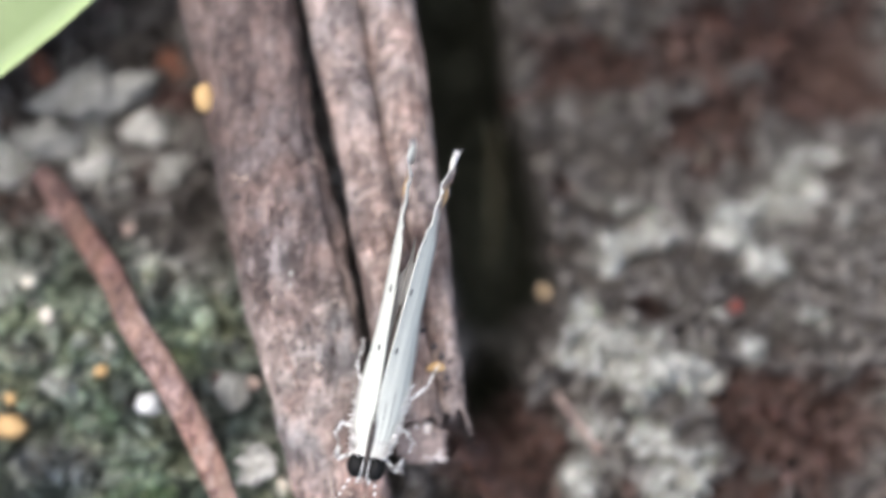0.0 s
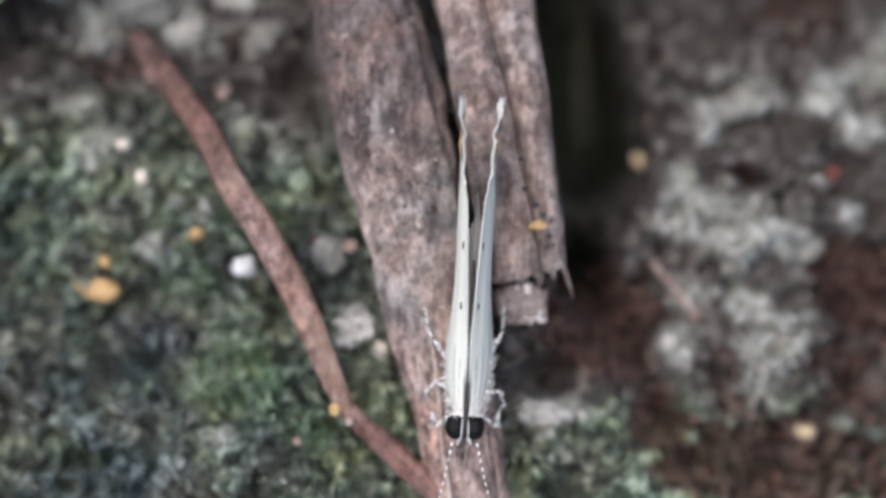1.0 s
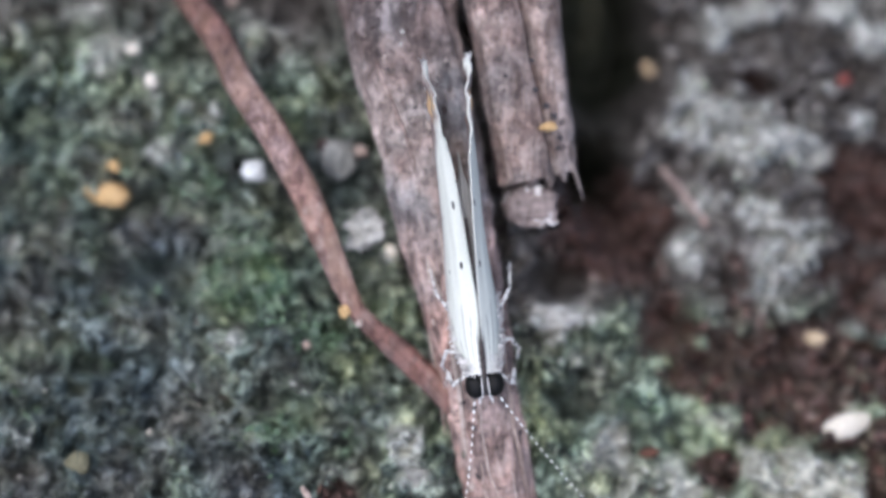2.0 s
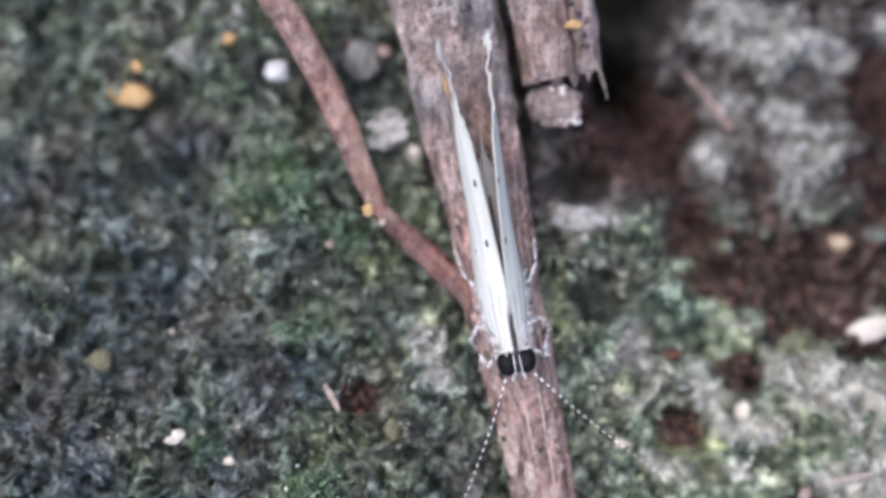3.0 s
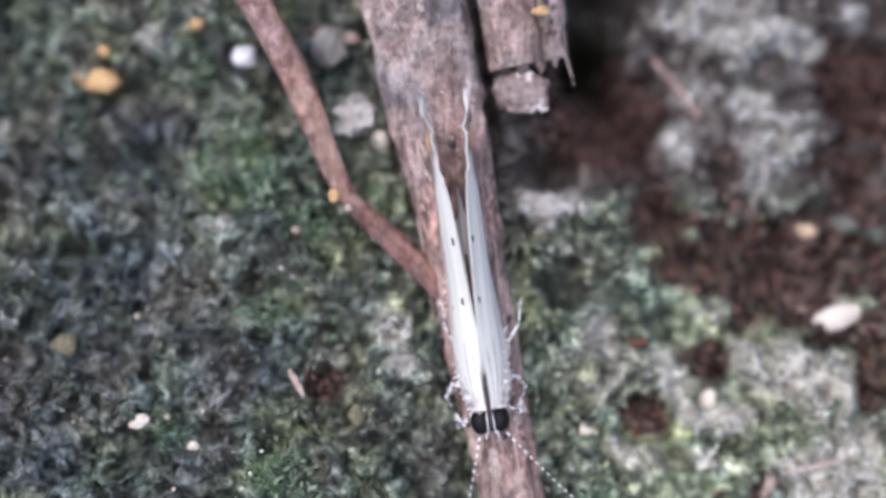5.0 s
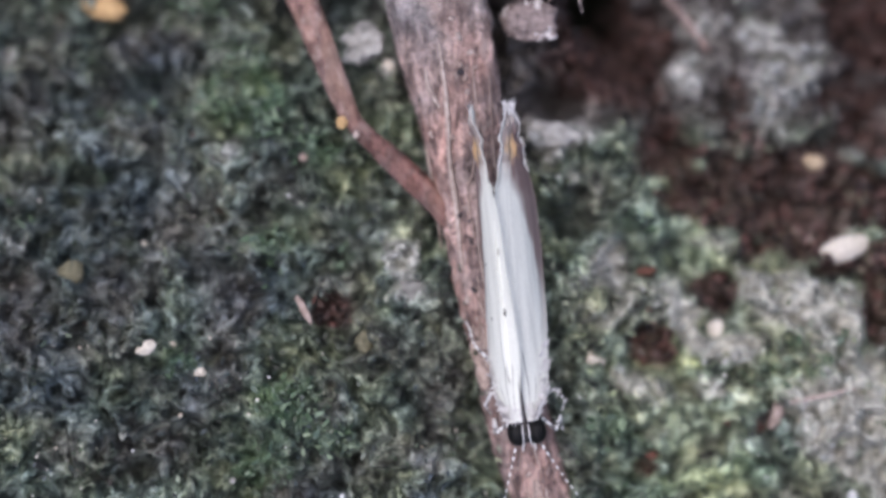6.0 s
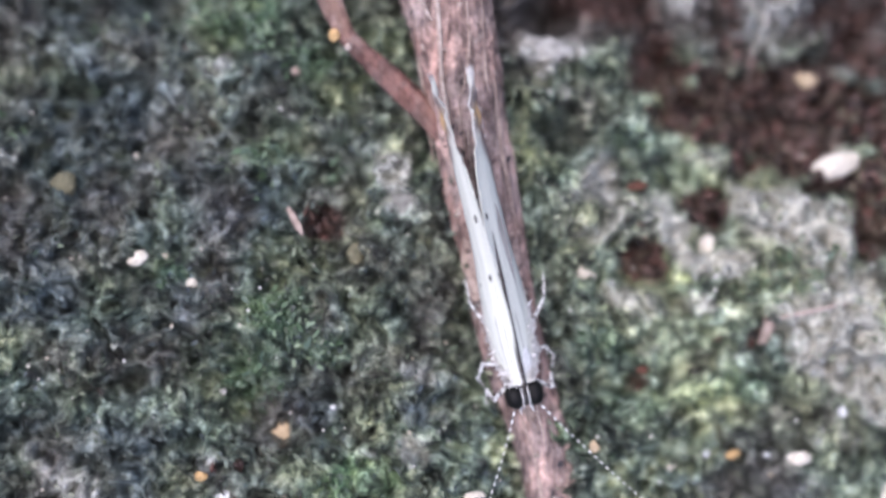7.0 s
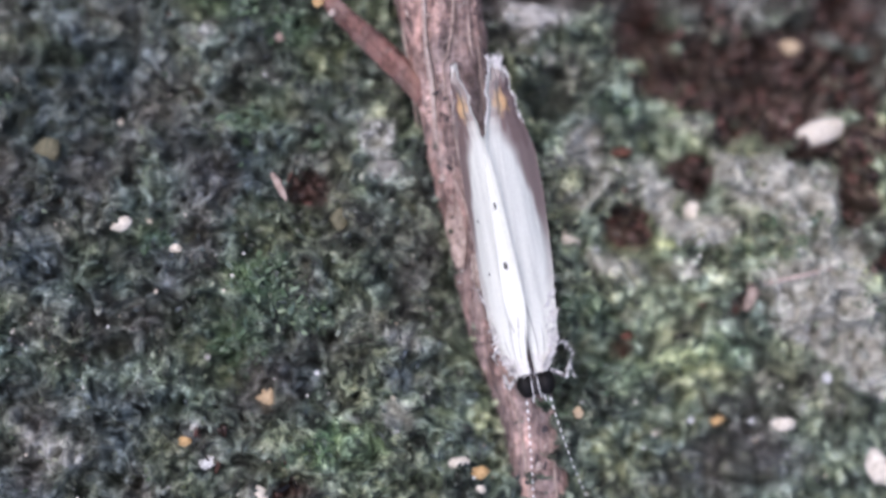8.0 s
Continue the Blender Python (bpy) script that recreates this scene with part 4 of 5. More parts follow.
for nx, ny, nz, r, m_ in ((-7.95, -11.5, 1.12, 0.24, OCHRE), (-7.4, -11.95, 1.2, 0.15, FIBRE), (-15.3, 1.5, -1.75, 0.42, TWIG)):
    k = part("twig_node", lump_mesh("twig_node", m_, r, r * 1.1, r * 0.7, int(nx * 10) % 97, 2), twig, "small pale swollen node")
    k.location = (nx * MM, ny * MM, nz * MM)


# ---- loose things on the ground ----
def stone(name, material, x, y, sx, sy, sz, turn, seed, label, category, rough=0.22, sharp=1.0, sink=0.35):
    ob = new(name, lump_mesh(name, material, sx, sy, sz, seed, 3, rough, sharp))
    ob.matrix_basis = pose(x * MM, y * MM, (float(height(np.array(x), np.array(y))) + sz * (1 - sink) + 0.1) * MM, 0, 0, turn)
    return tagged(ob, label, category, group=category + " pieces on the ground")


stone("ochre_crumb", OCHRE, -17.35, -7.0, 0.85, 0.52, 0.45, -12, 1, "ochre-yellow resin crumb lying on the moss", "crumb", 0.3)
stone("ochre_crumb", OCHRE, -17.15, -5.95, 0.27, 0.27, 0.22, 0, 2, "small tan crumb on the moss", "crumb")
stone("ochre_crumb", OCHRE, -13.5, -4.8, 0.35, 0.22, 0.2, 40, 3, "small orange crumb on the moss", "crumb")
stone("ochre_crumb", OCHRE, -9.3, 5.9, 0.42, 0.58, 0.5, 5, 4, "golden-yellow seed beside the stem", "seed", 0.1).location.z = -0.5 * MM
stone("white_pebble", WHITE_STONE, -11.6, -6.1, 0.48, 0.42, 0.42, 0, 5, "small bright white pebble beside the twig", "pebble")
stone("white_pebble", GREY_STONE, -7.2, -8.5, 0.7, 0.6, 0.3, 20, 6, "rough greyish-white lump between twig and stem", "pebble", 0.95)
stone("white_pebble", GREY_STONE, -12.25, 4.9, 0.8, 0.65, 0.45, 20, 7, "rounded pale grey pebble", "pebble", 0.5)
stone("white_pebble", GREY_STONE, -14.2, 3.25, 0.75, 0.55, 0.4, 20, 8, "pale grey pebble near the twig", "pebble", 0.5)
stone("grey_pebble", DULL_STONE, -14.1, 6.5, 1.9, 1.1, 0.8, 15, 9, "broad grey lichen-covered stone", "stone", 0.6)
stone("grey_pebble", DULL_STONE, -16.1, 4.4, 1.3, 0.7, 0.6, 10, 10, "flat grey stone under the leaf", "stone", 0.6)
stone("grey_pebble", DULL_STONE, -11.2, 3.2, 0.9, 0.6, 0.5, 30, 11, "greyish-brown stone beside the stem", "stone", 0.6)
stone("grey_pebble", DULL_STONE, -8.3, -5.55, 0.8, 0.6, 0.5, 60, 12, "dull pinkish grey pebble beside the stem", "pebble", 0.6)
stone("cream_chip", CREAM, 11.6, -15.95, 1.05, 0.5, 0.4, 16, 13, "smooth cream shell-like chip on brown litter", "chip", 0.18)
stone("cream_chip", CREAM, -15.17, -20.08, 0.42, 0.26, 0.2, 20, 14, "bright cream flake on dark moss", "chip")
stone("cream_chip", CREAM, -13.06, -20.95, 0.22, 0.17, 0.14, 0, 15, "tiny cream grain on dark moss", "chip")
stone("cream_chip", CREAM, -14.2, -19.95, 0.14, 0.09, 0.1, 0, 16, "tiny white grain on moss", "chip")
stone("tan_chip", TAN, -9.62, -26.5, 0.6, 0.42, 0.22, -15, 17, "flat tan flake lying on moss", "chip", 0.25)
stone("ochre_crumb", OCHRE, -12.44, -28.05, 0.26, 0.2, 0.2, 0, 18, "small orange grain on moss", "crumb")
stone("white_pebble", WHITE_STONE, -11.67, -28.85, 0.34, 0.27, 0.22, 30, 19, "bright white grain on dark moss", "pebble", 0.35)
stone("cream_chip", CREAM, -9.66, -30.0, 0.36, 0.36, 0.26, 0, 20, "cream-yellow grain on dark moss", "chip", 0.3)
stone("cream_chip", CREAM, -2.3, -28.8, 0.4, 0.22, 0.2, 10, 21, "pale flake on the moss beside the stem", "chip")
stone("ochre_crumb", OCHRE, -1.5, -29.15, 0.33, 0.26, 0.22, 10, 22, "orange grain on the moss beside the stem", "crumb")
stone("tan_chip", TAN, 2.2, -26.85, 0.2, 0.26, 0.16, 0, 23, "pinkish tan seed on green moss", "seed", 0.1)
stone("ochre_crumb", OCHRE, 7.6, -27.2, 0.26, 0.18, 0.15, 20, 24, "small ochre grain on green moss", "crumb")
stone("cream_chip", CREAM, 10.1, -27.25, 0.46, 0.27, 0.22, 10, 25, "whitish irregular chip on green moss", "chip", 0.35)
stone("white_pebble", WHITE_STONE, 11.85, -25.5, 0.2, 0.22, 0.18, 0, 26, "tiny glittering white grain", "pebble")
stone("cream_chip", CREAM, 13.8, -28.8, 0.5, 0.7, 0.35, 20, 27, "pale stone chip on moss", "chip", 0.3)
stone("cream_chip", CREAM, 1.75, -20.35, 0.36, 0.46, 0.28, -30, 28, "pale yellowish chip on lichen beside the stem", "chip", 0.25)
stone("cream_chip", CREAM, 6.6, -19.2, 0.32, 0.42, 0.28, 0, 29, "pale yellow grain on lichen", "chip", 0.25)
stone("cream_chip", TAN, 4.3, -1.75, 0.38, 0.36, 0.3, 0, 30, "cream grain on dark litter", "chip", 0.25)
stone("cream_chip", TAN, 10.5, -12.6, 0.42, 0.32, 0.26, 0, 31, "cream grain on brown litter", "chip", 0.25)
stone("ochre_crumb", OCHRE, -0.28, -4.5, 0.34, 0.18, 0.16, 10, 32, "small orange fleck on the broken stem", "crumb").location.z = 1.75 * MM
stone("red_fleck", RED_BIT, 11.8, -2.3, 0.3, 0.26, 0.22, 10, 33, "small dull red fleck among lichen", "fleck")
stone("rust_flake", RUST, -10.9, 7.2, 0.7, 1.3, 0.3, 35, 34, "dark rusty bark flake against the stem", "bark flake", 0.3)
stone("rust_flake", RUST, 3.75, -16.95, 0.42, 0.16, 0.12, 12, 35, "small rusty orange sliver on lichen", "bark flake")
stone("rust_flake", RUST, 4.05, -24.0, 0.24, 0.16, 0.14, 12, 36, "small rusty crumb on green moss", "bark flake")
stone("rust_flake", RUST, -16.4, 7.3, 0.5, 0.7, 0.3, 30, 37, "reddish bark flake under the leaf", "bark flake", 0.3)
stone("stone_slab", GREY_STONE, 0.05, -11.75, 1.15, 0.5, 0.4, -4, 38, "pale grey flat chip of stone beside the stem", "stone", 0.34)
stone("grey_pebble", DULL_STONE, -5.3, -17.9, 1.0, 0.5, 0.12, 5, 39, "flat pale grey stone beside the stem", "stone", 0.34)
stone("olive_pebble", OLIVE, -18.1, -17.3, 0.5, 0.5, 0.4, 0, 41, "olive-grey round pebble in dark moss", "pebble", 0.2)
stone("olive_pebble", OLIVE, -6.95, -19.75, 0.38, 0.42, 0.35, 0, 42, "olive-brown round pebble in moss", "pebble", 0.2)
stone("tan_chip", TORN, -9.2, -18.6, 0.16, 0.62, 0.14, 28, 43, "thin pale splinter beside a dark hollow", "splinter", 0.2)

for i, (gx, gy, r, m_, text) in enumerate(((-7.67, -25.5, 0.11, WHITE_STONE, "tiny white grain on dark moss"), (-11.8, -25.0, 0.12, GREY_STONE, "tiny grey grain on dark moss"), (-13.8, -22.6, 0.09, CREAM, "tiny cream grain on dark moss"), (-16.4, -26.2, 0.08, WHITE_STONE, "tiny white grain on dark moss"), (-4.8, -26.4, 0.1, CREAM, "tiny cream grain near the stem"), (-1.45, -29.8, 0.18, CREAM, "small cream grain beside the stem"), (-9.4, -12.8, 0.2, TORN, "small tan crumb on green moss"), (6.6, -27.2, 0.14, WHITE_STONE, "tiny pale grain on green moss"), (8.95, -27.2, 0.12, WHITE_STONE, "tiny pale grain on green moss"), (5.2, -27.75, 0.12, CREAM, "tiny cream grain on green moss"), (-12.6, 0.8, 0.3, TORN, "small tan grain beside the twig"), (-16.4, -1.3, 0.28, CREAM, "small pale grain on grey lichen"), (-15.6, -2.6, 0.3, CREAM, "small pale grain on grey lichen"), (-6.2, -9.2, 0.26, CREAM, "small cream grain beside the stem"), (-7.45, -5.3, 0.3, TORN, "pinkish brown grain beside the stem"), (-15.5, -16.2, 0.13, CREAM, "tiny cream grain on dark moss"))):
    stone("sand_grain", m_, gx, gy, r, 0.85 * r, 0.75 * r, 37 * i, 500 + i, text, "grain", 0.3)

# bark fragment under the broken end
chip = new("bark_fragment", lump_mesh("bark_fragment", CHIP, 0.9, 0.66, 0.5, 77, 4, 0.35, 0.55))
chip.matrix_basis = pose(-0.9 * MM, -7.45 * MM, 0.2 * MM, 4, 3, 2)
tagged(chip, "squarish pale torn bark fragment beneath the broken stem", "bark fragment")


def little_twig(x0, y0, x1, y1, r, material, seed, label, bend=0.2):
    z0, z1 = (float(height(np.array(a), np.array(b))) + r + 0.1 for a, b in ((x0, y0), (x1, y1)))
    zm = max(float(height(np.array((x0 + x1) / 2), np.array((y0 + y1) / 2))) + r + 0.1, (z0 + z1) / 2)
    v, n, ring = stem_arrays([(x0, y0, z0, r * 0.8), ((x0 + x1) / 2 + bend, (y0 + y1) / 2, zm, r), (x1, y1, z1, r * 0.6)], 40, 12, seed)
    tagged(new("twiglet", mesh_of("twiglet", *capped(v, n, ring), material)), label, "twig")


little_twig(4.6, -5.9, 6.3, -8.2, 0.22, BARK_STUB, 301, "thin pinkish twig lying on lichen", 0.05)
little_twig(8.9, -21.95, 8.7, -22.9, 0.25, TORN, 302, "short brown stalk standing in lichen", 0.1)
little_twig(8.9, -22.0, 11.8, -21.3, 0.09, FIBRE, 303, "thin pale stalk lying on lichen", 0.0)
little_twig(2.3, 5.5, 2.1, -0.6, 0.1, OLIVE, 304, "thin olive stalk in the dark gap", 0.1)


# ---- green leaf ----
def build_leaf():
    s, v = np.meshgrid(np.linspace(0, 1, 60), np.linspace(-1, 1, 24), indexing="ij")
    length, wide = 34.0, 5.2
    w = wide * np.sin(np.pi * np.clip(s * 0.92 + 0.06, 0, 1)) ** 0.6
    u, q = s * length, v * w
    z = -0.6 + 0.8 * np.sin(np.pi * s) - 2.2 * smooth(0.35, 0.0, s) - 2.0 * smooth(0.7, 1.0, s) + 0.5 * v * v - 0.25 * np.exp(-(v / 0.06) ** 2)
    a = radians(39.5)
    ox, oy = LEAF_AT
    x, y = ox + u * math.cos(a) - q * math.sin(a), oy + u * math.sin(a) + q * math.cos(a)
    top = np.stack([x, y, z], -1).reshape(-1, 3)
    low = top - (0, 0, 0.22)
    n, f = len(top), grid_faces(60, 24)
    i = np.arange(59)
    rim1 = np.stack([i * 24, (i + 1) * 24, (i + 1) * 24 + n, i * 24 + n], -1)
    rim2 = np.stack([i * 24 + 23, i * 24 + 23 + n, (i + 1) * 24 + 23 + n, (i + 1) * 24 + 23], -1)
    faces = np.vstack([f[:, ::-1], f + n, rim1, rim2])
    rim = smooth(0.88, 0.97, np.abs(v)).ravel()
    leaf = tagged(new("green_leaf", mesh_of("green_leaf", np.vstack([top, low]), faces, LEAF, True, {"rim": np.r_[rim, rim]})), "smooth light green leaf blade with a paler rim", "leaf")
    v, n, ring = stem_arrays([(ox - 6 * math.cos(a), oy - 6 * math.sin(a), -3.4, 0.6), (ox - 2 * math.cos(a), oy - 2 * math.sin(a), -2.6, 0.6), (ox + 2 * math.cos(a), oy + 2 * math.sin(a), -1.9, 0.5)], 30, 14, 330)
    part("leaf_stalk", mesh_of("leaf_stalk", *capped(v, n, ring), LEAF), leaf)


LEAF_AT = (-31.05, 1.75)
build_leaf()


# ---- the moth ----
def tube(pts, n=24, ring=8, seed=0, ridge=0.0, rough=0.0, flat=1.0):
    v, a, b = stem_arrays(pts, n, ring, seed, ridge, rough, 3.0, flat)
    return capped(v, a, b)


def ellipsoid(cx, cy, cz, rx, ry, rz, nu=24, nv=20, seed=0, rough=0.0):
    th, ph = np.meshgrid(np.linspace(0.02, np.pi - 0.02, nu), np.linspace(0, 2 * np.pi, nv, endpoint=False), indexing="ij")
    a, b, c = np.sin(th) * np.cos(ph), np.cos(th), np.sin(th) * np.sin(ph)
    k = 1 + rough * fbm(a * 3, b * 3, c * 3, 3, seed)
    v = np.stack([cx + rx * a * k, cy + ry * b * k, cz + rz * c * k], -1).reshape(-1, 3)
    return capped(v, nu, nv)


HINGE = (-0.45, 1.95)  # y and height of the wing hinge


def wing_outline(s):
    """Inner edge and width of the forewing at the share s of its length (mm)."""
    wide = np.interp(s, (0, 0.05, 0.11, 0.2, 0.33, 0.45, 0.56, 0.69, 0.76, 0.82, 0.87, 0.94, 0.98, 1.0), (0.4, 1.0, 1.5, 2.05, 2.5, 2.78, 2.95, 2.85, 2.5, 2.05, 1.82, 1.58, 1.36, 1.12))
    inner = 0.42 * smooth(0.74, 0.86, s) + 0.22 * smooth(0.92, 1.0, s) + 0.05 * fbm(s * 40, 0 * s, 8.0, 2, 83) * smooth(0.8, 0.9, s)
    rise = 0.75 * smooth(0, 0.25, s) - 0.30 * smooth(0.55, 1.0, s)
    return inner, wide, rise


def wing_point(s, v, sgn, push=0.0):
    inner, wide, rise = wing_outline(s)
    d = inner + v * (wide - inner)
    bulge = 0.085 * wide * np.sin(np.pi * np.clip(v, 0, 1)) ** 1.2 + 0.03 + (0.12 * v ** 3 + 0.30 * np.clip(v, 0, 1) ** 0.6) * smooth(0.5, 0.08, s)
    wav = 0.005 * np.sin(v * 24 + 2 * s) * smooth(0.0, 0.2, s)
    fold = smooth(0.14, 0.0, v) * smooth(0.66, 0.8, s)
    d = d * (1 - 0.18 * fold)
    bulge = bulge + fold * (0.14 + 0.06 * fbm(s * 45, 0 * s, 6.0, 2, 27))
    tw = np.radians(5.0 - 11.0 * smooth(0.1, 0.75, s))
    wave = (0.03 * np.sin(s * 75) + 0.07 * fbm(s * 30, v * 3, 2.0, 2, 19)) * smooth(0.72, 0.85, s)
    return np.stack([sgn * (bulge + wav + wave + push + d * np.sin(tw)), -11.75 * s * (1 - 0.035 * smooth(0.85, 1.0, s) * np.abs(fbm(v * 5, sgn * 3.0 + 0 * s, 5.0, 3, 77))), rise - d * np.cos(tw)], -1)


def build_wing(sgn, moth):
    nu, nv = 220, 72
    s, v = np.meshgrid(np.linspace(0, 1, nu), np.linspace(0, 1, nv), indexing="ij")
    top = wing_point(s, v, sgn).reshape(-1, 3)
    low = wing_point(s, v, sgn, -0.035).reshape(-1, 3)
    n, f = nu * nv, grid_faces(nu, nv)
    edge = list(range(nv)) + [i * nv + nv - 1 for i in range(1, nu)] + [n - 1 - i for i in range(1, nv)] + [i * nv for i in range(nu - 2, 0, -1)]
    e = np.array(edge)
    e2 = np.roll(e, -1)
    band = np.stack([e, e2, e2 + n, e + n], -1)
    if sgn < 0:
        faces = np.vstack([f[:, ::-1], f + n, band[:, ::-1]])
    else:
        faces = np.vstack([f, f[:, ::-1] + n, band])
    sr, vr = s.ravel(), v.ravel()
    # Brown outer band: wing colour and the curved edge's shading painted together.
    edge = 0.76 - 0.42 * smooth(0.4, 0.8, sr)
    brown = 0.95 * smooth(edge, edge + 0.2, vr + 0.10 * fbm(sr * 8, vr * 3, 0, 2, 5)) * smooth(0.12, 0.55, sr) * smooth(1.0, 0.8, sr) + 0.85 * smooth(0.73, 0.90, sr + 0.04 * fbm(sr * 10, vr * 6, 4.0, 2, 33)) * smooth(1.0, 0.93, sr)
    orange = np.exp(-(((sr - 0.855) / 0.05) ** 2 + ((vr - 0.42) / 0.26) ** 2) * 1.0)
    orange = 0.65 * smooth(0.3, 0.95, orange + 0.25 * fbm(sr * 40, vr * 6, 0, 3, 6))
    vein = np.zeros_like(sr)
    for v0, slope, a, b in ((0.22, -0.3, 0.03, 0.2), (0.42, -0.35, 0.03, 0.24), (0.62, -0.3, 0.03, 0.16), (0.3, 0.35, 0.80, 0.95)):
        line = np.exp(-((vr - v0 - slope * (sr - a)) / (0.013 if a < 0.7 else 0.06)) ** 2)
        vein = np.maximum(vein, 0.8 * line * smooth(a - 0.01, a + 0.02, sr) * smooth(b, b - 0.04, sr) * (0.55 + 0.45 * (fbm(sr * 30, v0 * 9, 0, 2, 8) > -0.1)))
    # dark inner margin, and a broken pale-brown margin on the frayed tip
    vein = np.maximum(vein, 0.9 * smooth(0.05, 0.015, vr + 0.02 * fbm(sr * 25, 0 * sr, 3.0, 2, 12)) * smooth(0.16, 0.08, sr))
    brown = np.maximum(brown, 0.75 * smooth(0.0, 0.25, fbm(sr * 34, vr * 5, 1.0, 3, 14)) * smooth(0.76, 0.82, sr))
    brown = brown * (1 - 0.8 * smooth(0.16, 0.05, vr) * smooth(0.68, 0.76, sr))
    at = {"brown": np.r_[brown, brown], "orange": np.r_[orange, orange], "vein": np.r_[vein, vein]}
    wing = part("forewing", mesh_of("forewing", np.vstack([top, low]), faces, WING, True, at), moth, "white forewing with black dots and an orange tip patch")
    wing.location = (0.03 * sgn * MM, HINGE[0] * MM, HINGE[1] * MM)
    for s0, v0, r in ((0.535, 0.16, 0.10), (0.345, 0.20, 0.09), (0.50, 0.62, 0.05), (0.33, 0.6, 0.045)) if sgn > 0 else ((0.535, 0.09, 0.09), (0.345, 0.11, 0.08)):
        c, c1, c2 = (wing_point(np.array(a), np.array(b), sgn) for a, b in ((s0, v0), (s0 + 0.01, v0), (s0, v0 + 0.02)))
        du, dv = (c1 - c) / np.linalg.norm(c1 - c), (c2 - c) / np.linalg.norm(c2 - c)
        nn = np.cross(du, dv)
        nn = nn / np.linalg.norm(nn) * (1 if np.cross(du, dv)[0] * sgn > 0 else -1)
        ang = np.linspace(0, 2 * np.pi, 14, endpoint=False)
        ringv = c + np.cos(ang)[:, None] * du * r * 1.7 + np.sin(ang)[:, None] * dv * r
        vv = np.vstack([ringv + nn * 0.002, ringv + nn * 0.012 - 0.12 * (ringv - c), c + nn * 0.016])
        ff = [[i, (i + 1) % 14, 14 + (i + 1) % 14, 14 + i] for i in range(14)] + [[14 + i, 14 + (i + 1) % 14, 28] for i in range(14)]
        part("dot", mesh_of("dot", vv, ff, SPOT), wing, "black dot")
    # frayed fringe round the tip and along the outer edge
    rg = np.random.default_rng(3 if sgn > 0 else 4)
    vs, fs = [], []

    def hair(base, direction, length, wide):
        side = np.cross(direction, (sgn * 1.0, 0.2, 0.1))
        side /= np.linalg.norm(side)
        bend = rg.normal(0, 0.12, 3)
        m = len(vs)
        tip = base + direction * length + bend * length
        mid = base + direction * length * 0.5 + bend * length * 0.2
        off = np.array((sgn * 0.012, 0, 0))
        vs.extend([base - side * wide, base + side * wide, mid + side * wide * 0.9 + off, mid - side * wide * 0.9 - off, tip])
        fs.extend([[m, m + 1, m + 2, m + 3], [m + 3, m + 2, m + 4]])

    for i in range(90):
        v0 = rg.random()
        b0 = wing_point(np.array(0.985), np.array(v0), sgn)
        hair(b0, np.array((sgn * rg.uniform(-0.1, 0.35), -1.0, (0.5 - v0) * 0.9)), rg.uniform(0.1, 0.5), 0.018)
    for i in range(150):
        s0, side_ = rg.uniform(0.78, 0.99), rg.random() < 0.5
        b0 = wing_point(np.array(s0), np.array(0.02 if side_ else 0.98), sgn)
        hair(b0, np.array((sgn * rg.uniform(-0.1, 0.4), -0.9, 0.5 if side_ else -0.5)), rg.uniform(0.04, 0.22), 0.012)
    for i in range(120):
        s0 = rg.uniform(0.0, 0.24)
        b0 = wing_point(np.array(s0), np.array(rg.uniform(0.82, 0.98)), sgn)
        hair(b0, np.array((sgn * rg.uniform(0.25, 0.8), rg.uniform(-1.2, -0.2), rg.uniform(-0.5, 0.2))), rg.uniform(0.06, 0.38), 0.02)
    for i in range(90):
        s0, v0 = 0.01 + 0.2 * rg.random() ** 1.5, rg.uniform(0.65, 1.0)
        b0 = wing_point(np.array(s0), np.array(v0), sgn, 0.02)
        hair(b0, np.array((sgn * rg.uniform(0.3, 1.0), rg.uniform(-0.9, 0.5), rg.uniform(-0.3, 0.3))), rg.uniform(0.08, 0.34), 0.03 + 0.04 * (s0 < 0.1))
    for i in range(220):
        s0, v0 = rg.uniform(0.0, 0.06), rg.random()
        b0 = wing_point(np.array(s0), np.array(v0), sgn, 0.01)
        hair(b0, np.array((sgn * rg.uniform(0.1, 0.7), rg.uniform(-0.3, 0.9), rg.uniform(-0.6, 0.4))), rg.uniform(0.08, 0.24), 0.018)
    part("fringe", mesh_of("fringe", np.array(vs), fs, FRINGE, False), wing, "frayed pale scale fringe")
    return wing


